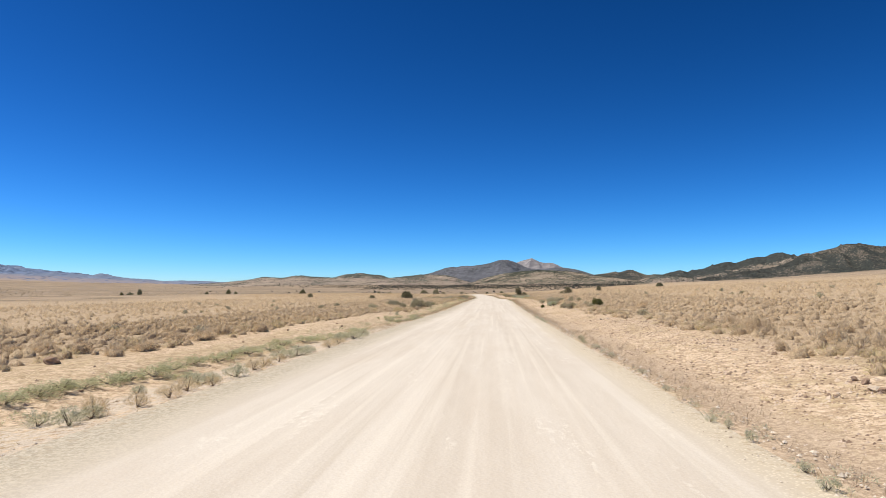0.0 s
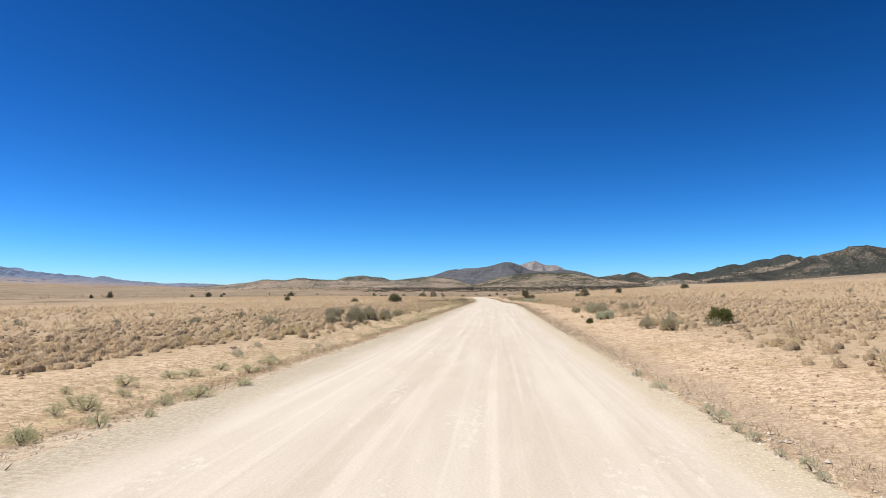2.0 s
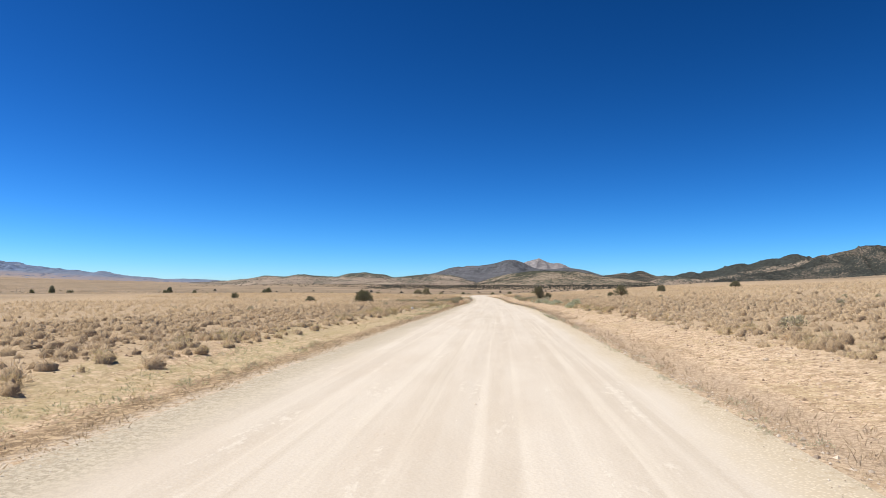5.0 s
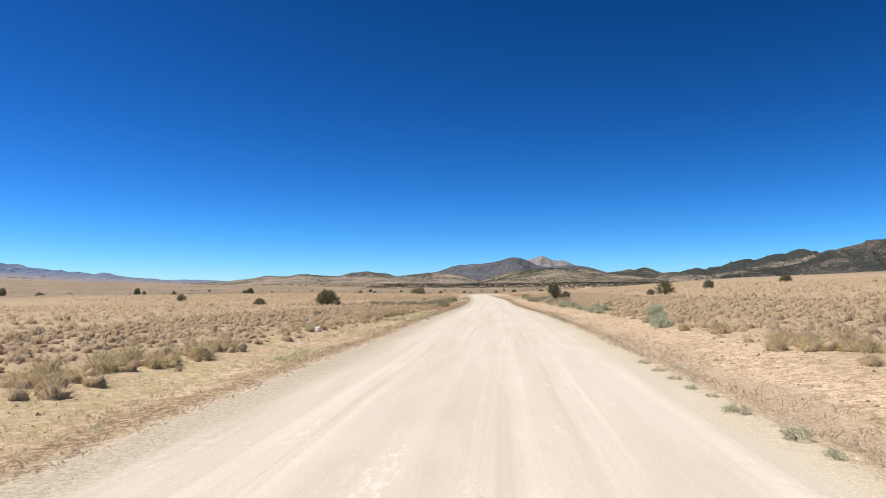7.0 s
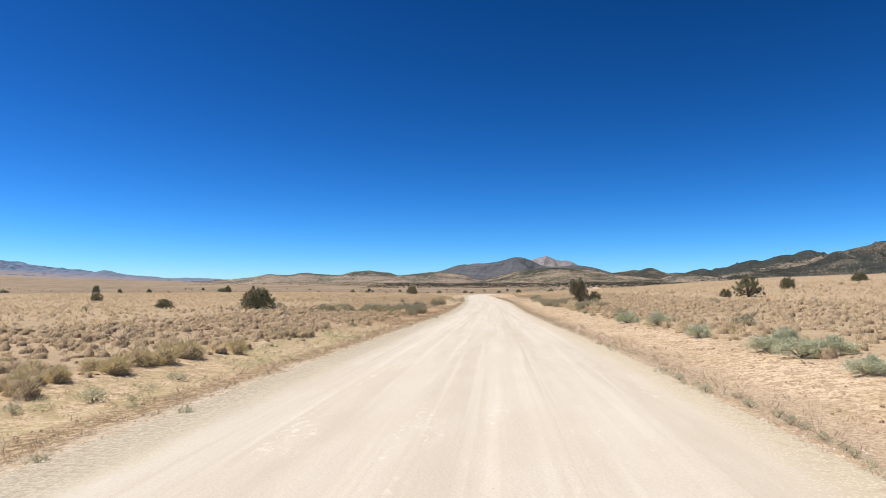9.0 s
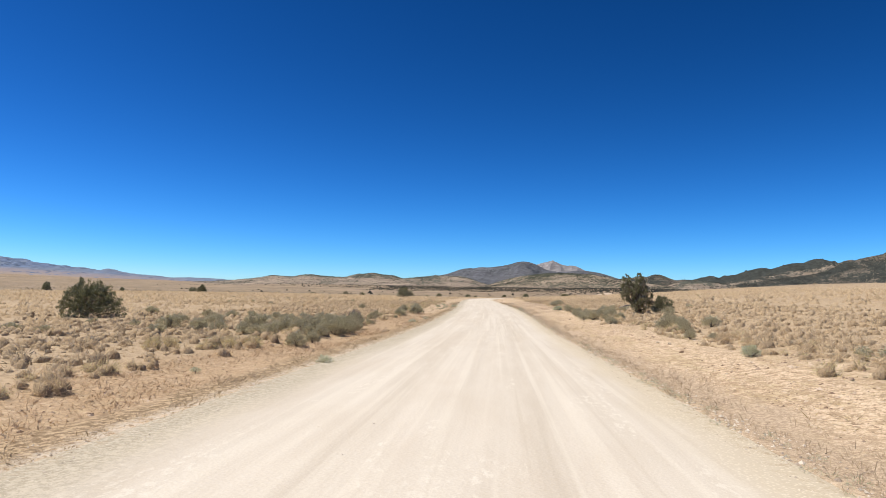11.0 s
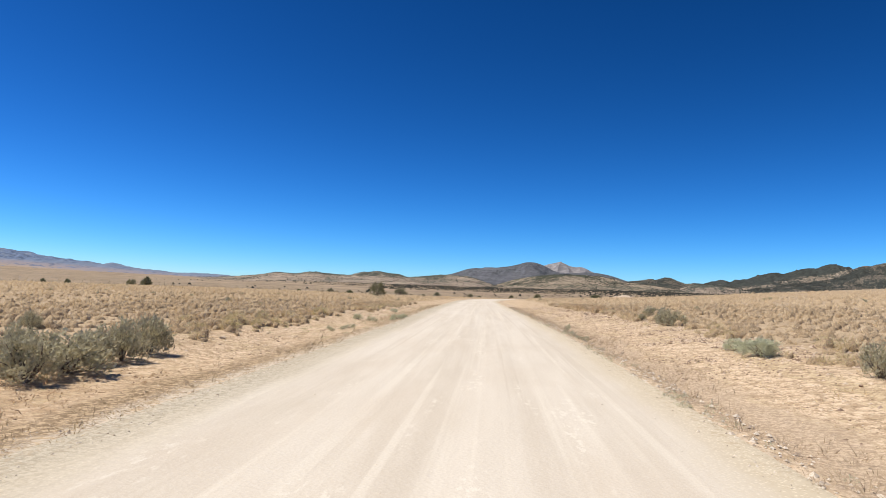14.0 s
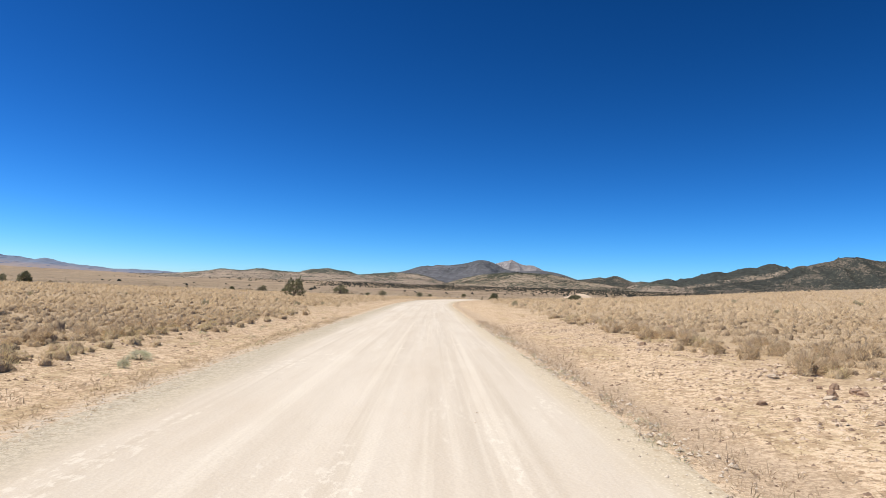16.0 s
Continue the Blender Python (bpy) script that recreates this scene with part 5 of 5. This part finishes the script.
p = surface(spots(rng, 9000, -4.2, 4.6, 2, 330, lambda u, y: np.clip(.8 * waves(u, y * .3, 3, 56), 0, 1)))
tagged(new("gravel", mesh_of("gravel", *pebbles(p, .008 + .018 * rng.uniform(0, 1, len(p)) ** 3, rng), ROAD_STONES)), "fine pale gravel lying loose on the road", "gravel", kind="stuff")
lumps = surface(spots(rng, 7000, 4.85, 5.7, 2, 345, lambda u, y: np.clip(.5 + .6 * waves(u, y, 6, 60), 0, 1)))
tagged(new("gravel", mesh_of("gravel", *pebbles(lumps, .026 + .05 * rng.uniform(0, 1, len(lumps)) ** 2, rng), PEBBLES)), "pale lumps of gravel along the road's edge", "gravel", kind="stuff")
p = np.concatenate([spots(rng, 27000, 6.3, 10.8, 2, 345, lambda u, y: np.clip(.42 + .8 * waves(u, y, 5, 51) + .4 * waves(u, y, 17, 52), 0, 1)),
                    spots(rng, 17000, -10.3, -6.2, 2, 345, lambda u, y: np.clip(.2 + .7 * waves(u, y, 5, 53), 0, 1))])
p = np.concatenate([p, spots(rng, 9000, 5.7, 10, 282, 345), spots(rng, 6000, 5.9, 9.8, 2, 45), spots(rng, 2500, -9.5, -6.5, 282, 345)])
q = np.concatenate([spots(rng, 1500, 6.4, 10.4, 4, 60, lambda u, y: np.clip(.5 + .6 * waves(u, y, 4, 65), 0, 1)), spots(rng, 6500, 6.6, 11.0, 284, 345, lambda u, y: np.clip((u - 6.8) / 1.5, 0, 1) * np.clip(.7 + .5 * waves(u, y, 4, 66), 0, 1)), spots(rng, 12000, 6.8, 10.6, 2, 345, lambda u, y: np.clip(1.0 * waves(u, y, 8, 54) + .15, 0, 1)), spots(rng, 4000, -10.4, -8.2, 2, 345, lambda u, y: np.clip(.8 * waves(u, y, 9, 55), 0, 1))])
tagged(new("rubble", mesh_of("rubble", *pebbles(q, .04 + .07 * rng.uniform(0, 1, len(q)) ** 2, rng), RUBBLE)), "patches of larger broken stones on the bank", "stones", kind="stuff")
tagged(new("rubble", mesh_of("rubble", *pebbles(p, .02 + .065 * rng.uniform(0, 1, len(p)) ** 2.5, rng), RUBBLE)), "small broken stones strewn over the sandy banks", "stones", kind="stuff")

# ---- grass and weeds ----
rng = np.random.RandomState(9)


def plain_edge(u, y):
    """How thick the bunchgrass stands: none on the verges, thick on the plain."""
    a = np.abs(u) + .9 * waves(u, y, 9, 31) + .5 * waves(u, y, 3, 32)
    return np.clip((a - np.where(u < 0, 8.6 + 2.7 * np.clip((74 - y) / 22, 0, 1), 9.2)) / 1.6, 0, 1) * (.75 + .25 * waves(u, y, 14, 33))


def tufts(name, label, at, size, count, material, category="grass", wide=.03, flat=.5, low=.1, long=.45):
    ob = new(name, mesh_of(name, *fluff(at, size, count, rng, wide, flat, low, long), material))
    return tagged(ob, label, category, kind="stuff")


def grass(label, at, size, count, wide, material=STRAW, core=.8, flat=.46, long=.5, sides=5, rings=2, low=.05):
    """Cushions of dry grass: a heart of packed old stalks, bristling all round with single ones."""
    ob = new("bunchgrass", mesh_of("bunchgrass", *mounds(at, size * core, rng, flat, sides, rings), HEART, None, True))
    tagged(ob, "packed hearts of " + label, "grass", kind="stuff")
    tufts("bunchgrass", label, at, size, count, material, "grass", wide, flat, low, long)


def sizes(n, least, more):
    return least * .85 + more * 1.15 * rng.uniform(0, 1, n) ** 2


def row_gate(near, far, seed):
    """Patches along a strip, thinning towards its sides."""
    return lambda u, y: np.clip(1 - ((np.abs(u) - (near + far) / 2 + .6 * waves(u * 0, y, 14, seed)) / (far - near) * 2) ** 2, 0, 1) * np.clip(.55 + .6 * waves(u, y, 7, seed + 1), 0, 1)


# the large tufts in a ragged row along the plain's edge
at = np.concatenate([spots(rng, 2000, -10.6, -8.2, 66, 350, row_gate(8.2, 10.4, 61)), spots(rng, 360, -13.6, -11.0, 0, 66, row_gate(11.1, 13.4, 61)), spots(rng, 1700, 8.6, 11.8, 0, 350, row_gate(8.6, 11.6, 63))])
half = rng.uniform(0, 1, len(at)) < .5
for some, stalks, word in ((half, KHAKI, "olive-straw"), (~half, STRAW, "golden straw")):
    grass("large rounded " + word + " tufts along the plain's edge", at[some], sizes(some.sum(), .42, .42), 165, .0095, stalks, .82, .52, .36, 6, 3)
at = np.concatenate([spots(rng, 8000, s0, s1, -2, 350, plain_edge) for s0, s1 in ((-14, -8), (8, 14))])
grass("straw-coloured bunchgrass tufts beside the verge", at, sizes(len(at), .24, .50), 27, .0175, STRAW, .8, .52, .4, 6, 2)
at = np.concatenate([spots(rng, 17000, s0, s1, -2, 350, plain_edge) for s0, s1 in ((-28, -14), (14, 28))])
grass("straw-coloured dry bunchgrass tufts on the plain", at, sizes(len(at), .34, .50), 10, .026, STRAW, .84, .5, .4, sides=4)
at = np.concatenate([spots(rng, 19000, s0, s1, 0, 520, lambda u, y: .75 + .3 * waves(u, y, 30, 34)) for s0, s1 in ((-105, -27), (27, 105))] +
                    [spots(rng, 4500, s0, s1, 345, 560, plain_edge) for s0, s1 in ((-34, -8), (8, 34))])
grass("dense dry bunchgrass tufts farther out on the plain", at, sizes(len(at), .5, .66), 4, .05, STRAW, .9, .5, .42, sides=5, rings=1)
at = np.concatenate([spots(rng, 9000, s0, s1, 60, 700, lambda u, y: (.7 + .3 * waves(u, y, 60, 35)) * np.clip((330 - np.abs(u)) / 150, 0, 1)) for s0, s1 in ((-330, -103), (103, 330))])
grass("far dry bunchgrass fading into the plain", at, sizes(len(at), .45, .7), 3, .09, STRAW, .85, .3, sides=4, rings=1)
at = np.concatenate([spots(rng, 5200, -48, -11.5, 292, 425, lambda u, y: .7 + .3 * waves(u, y, 16, 67)), spots(rng, 900, -24, -11.5, 30, 66), spots(rng, 420, -12.0, -10.3, 286, 350)])
grass("golden-brown bunchgrass thick on the plain", at, sizes(len(at), .36, .46), 16, .021, GOLDEN, .8, .52, .42, sides=4)
at = spots(rng, 6500, -130, -46, 300, 480, lambda u, y: .7 + .3 * waves(u, y, 30, 69))
grass("golden-brown bunchgrass farther out on the plain", at, sizes(len(at), .55, .7), 4, .05, GOLDEN, .9, .5, .42, sides=5, rings=1)
# low dark scrub among the grass, in drifts
def drift(size, seed, most):
    return lambda u, y: np.clip((waves(u, y * .6, size, seed) + .5 * waves(u, y, size * .3, seed + 1)) * .9 + .12, 0, 1) * most * plain_edge(u, y)


at = np.concatenate([spots(rng, 3600, s0, s1, 0, 360, drift(38, 71, .8)) for s0, s1 in ((-40, -9.5), (10, 40))])
grass("low grey-brown scrub in drifts among the grass", at, sizes(len(at), .34, .5), 60, .015, SCRUB_GREY, .78, .6, .4, 6, 3)
at = np.concatenate([spots(rng, 7000, s0, s1, 0, 520, drift(70, 73, .8)) for s0, s1 in ((-120, -38), (38, 120))])
grass("grey-brown scrub farther out among the grass", at, sizes(len(at), .5, .7), 6, .05, SCRUB_GREY, .85, .55, .4, sides=5, rings=1)
# stubble between the tufts
p = np.concatenate([spots(rng, 11000, s0, s1, 0, 340, plain_edge) for s0, s1 in ((-26, -8.5), (9, 26))])
v, f = pebbles(p, .05 + .1 * rng.uniform(0, 1, len(p)) ** 2, rng)
tagged(new("bunchgrass", mesh_of("bunchgrass", v, f, HEART)), "low dry stubble between the bunchgrass tufts", "grass", kind="stuff")
# dry weeds on the verges
verge_r = spots(rng, 21000, 4.75, 7.0, -2, 350, lambda u, y: np.clip((6.6 - u + .7 * waves(u, y, 11, 36)) / .9, 0, 1) * np.clip((u - 4.85 + .25 * waves(u, y, 4, 40)) * 4, 0, 1))
tufts("dry_weeds", "thin russet dry weeds along the gravel's edge", verge_r, sizes(len(verge_r), .13, .19), 10, FRINGE, "weeds", .02, .6, .2, .6)
verge_l = np.concatenate([spots(rng, 15000, -6.9, -4.8, -2, 350, lambda u, y: np.clip((y - 22) / 25, .1, 1) * np.clip((6.3 + u + .6 * waves(u, y, 9, 37)) / .6, 0, 1)), spots(rng, 4500, -8.8, -6.2, -2, 350, lambda u, y: .35 + .4 * waves(u, y, 7, 37))])
tufts("dry_weeds", "matted brown weeds on the sandy verge", verge_l, sizes(len(verge_l), .1, .22), 10, WEED, "weeds", .026, .4)
bank_r = spots(rng, 12000, 6.2, 9.8, -2, 350, lambda u, y: .45 + .5 * waves(u, y, 6, 38))
tufts("dry_weeds", "carpet of pale dry stalks on the stony bank", bank_r, sizes(len(bank_r), .1, .24), 7, PALE_STRAW, "weeds", .032, .35)
clump = spots(rng, 2400, -6.8, -5.1, 30, 350, lambda u, y: np.clip(.25 + .8 * waves(u, y, 4, 59), 0, 1))
tufts("dry_weeds", "fuzzy tan weed clumps along the sandy verge", clump, sizes(len(clump), .2, .25), 42, FRINGE, "weeds", .017, .45, .1, .35)
turf = spots(rng, 4600, -8.5, -6.4, 100, 214, lambda u, y: np.clip(.35 + .6 * waves(u, y * .4, 5, 58), 0, 1))
tufts("dry_weeds", "low olive-yellow turf on the sandy verge", turf, sizes(len(turf), .1, .22), 9, KHAKI, "weeds", .03, .32)
turf = spots(rng, 8500, -9.0, -6.3, 206, 280, lambda u, y: np.clip(.5 + .6 * waves(u, y * .4, 5, 58), 0, 1))
tufts("dry_weeds", "matted russet-brown turf on the sandy verge", turf, sizes(len(turf), .15, .27), 9, BROWN_TURF, "weeds", .03, .34)
green = np.concatenate([spots(rng, 700, -8.6, -7.2, 10, 62, lambda u, y: np.clip(.2 + .9 * waves(u, y, 2.6, 57), 0, 1) * np.clip((62 - y) / 30, 0, 1)),
                        spots(rng, 1000, -8.2, -5.6, 36, 84, lambda u, y: np.clip(.2 + .8 * waves(u, y, 3, 62), 0, 1)),
                        spots(rng, 420, -8.2, -5.8, 84, 120), spots(rng, 1900, -8.6, -5.9, 140, 215, lambda u, y: np.clip(.35 + .8 * waves(u, y * .5, 4, 41), 0, 1)),
                        spots(rng, 260, -8.5, -5.2, 290, 350, lambda u, y: .4 + .5 * waves(u, y, 6, 42))])
tufts("green_weeds", "low green weeds in patches along the verge", green, sizes(len(green), .14, .3), 46, GREEN_WEED, "weeds", .019, .42, .1, .3)
edge = np.concatenate([spots(rng, 2100, 4.75, 5.4, 90, 345, lambda u, y: .4 + .6 * waves(u, y, 9, 43)), spots(rng, 420, 4.9, 5.5, 2, 90, lambda u, y: .3 + .5 * waves(u, y, 9, 44))])
tufts("green_weeds", "grey-green weed clumps right along the gravel's edge", edge, sizes(len(edge), .1, .2), 60, EDGE_WEED, "weeds", .02, .45, .1, .3)
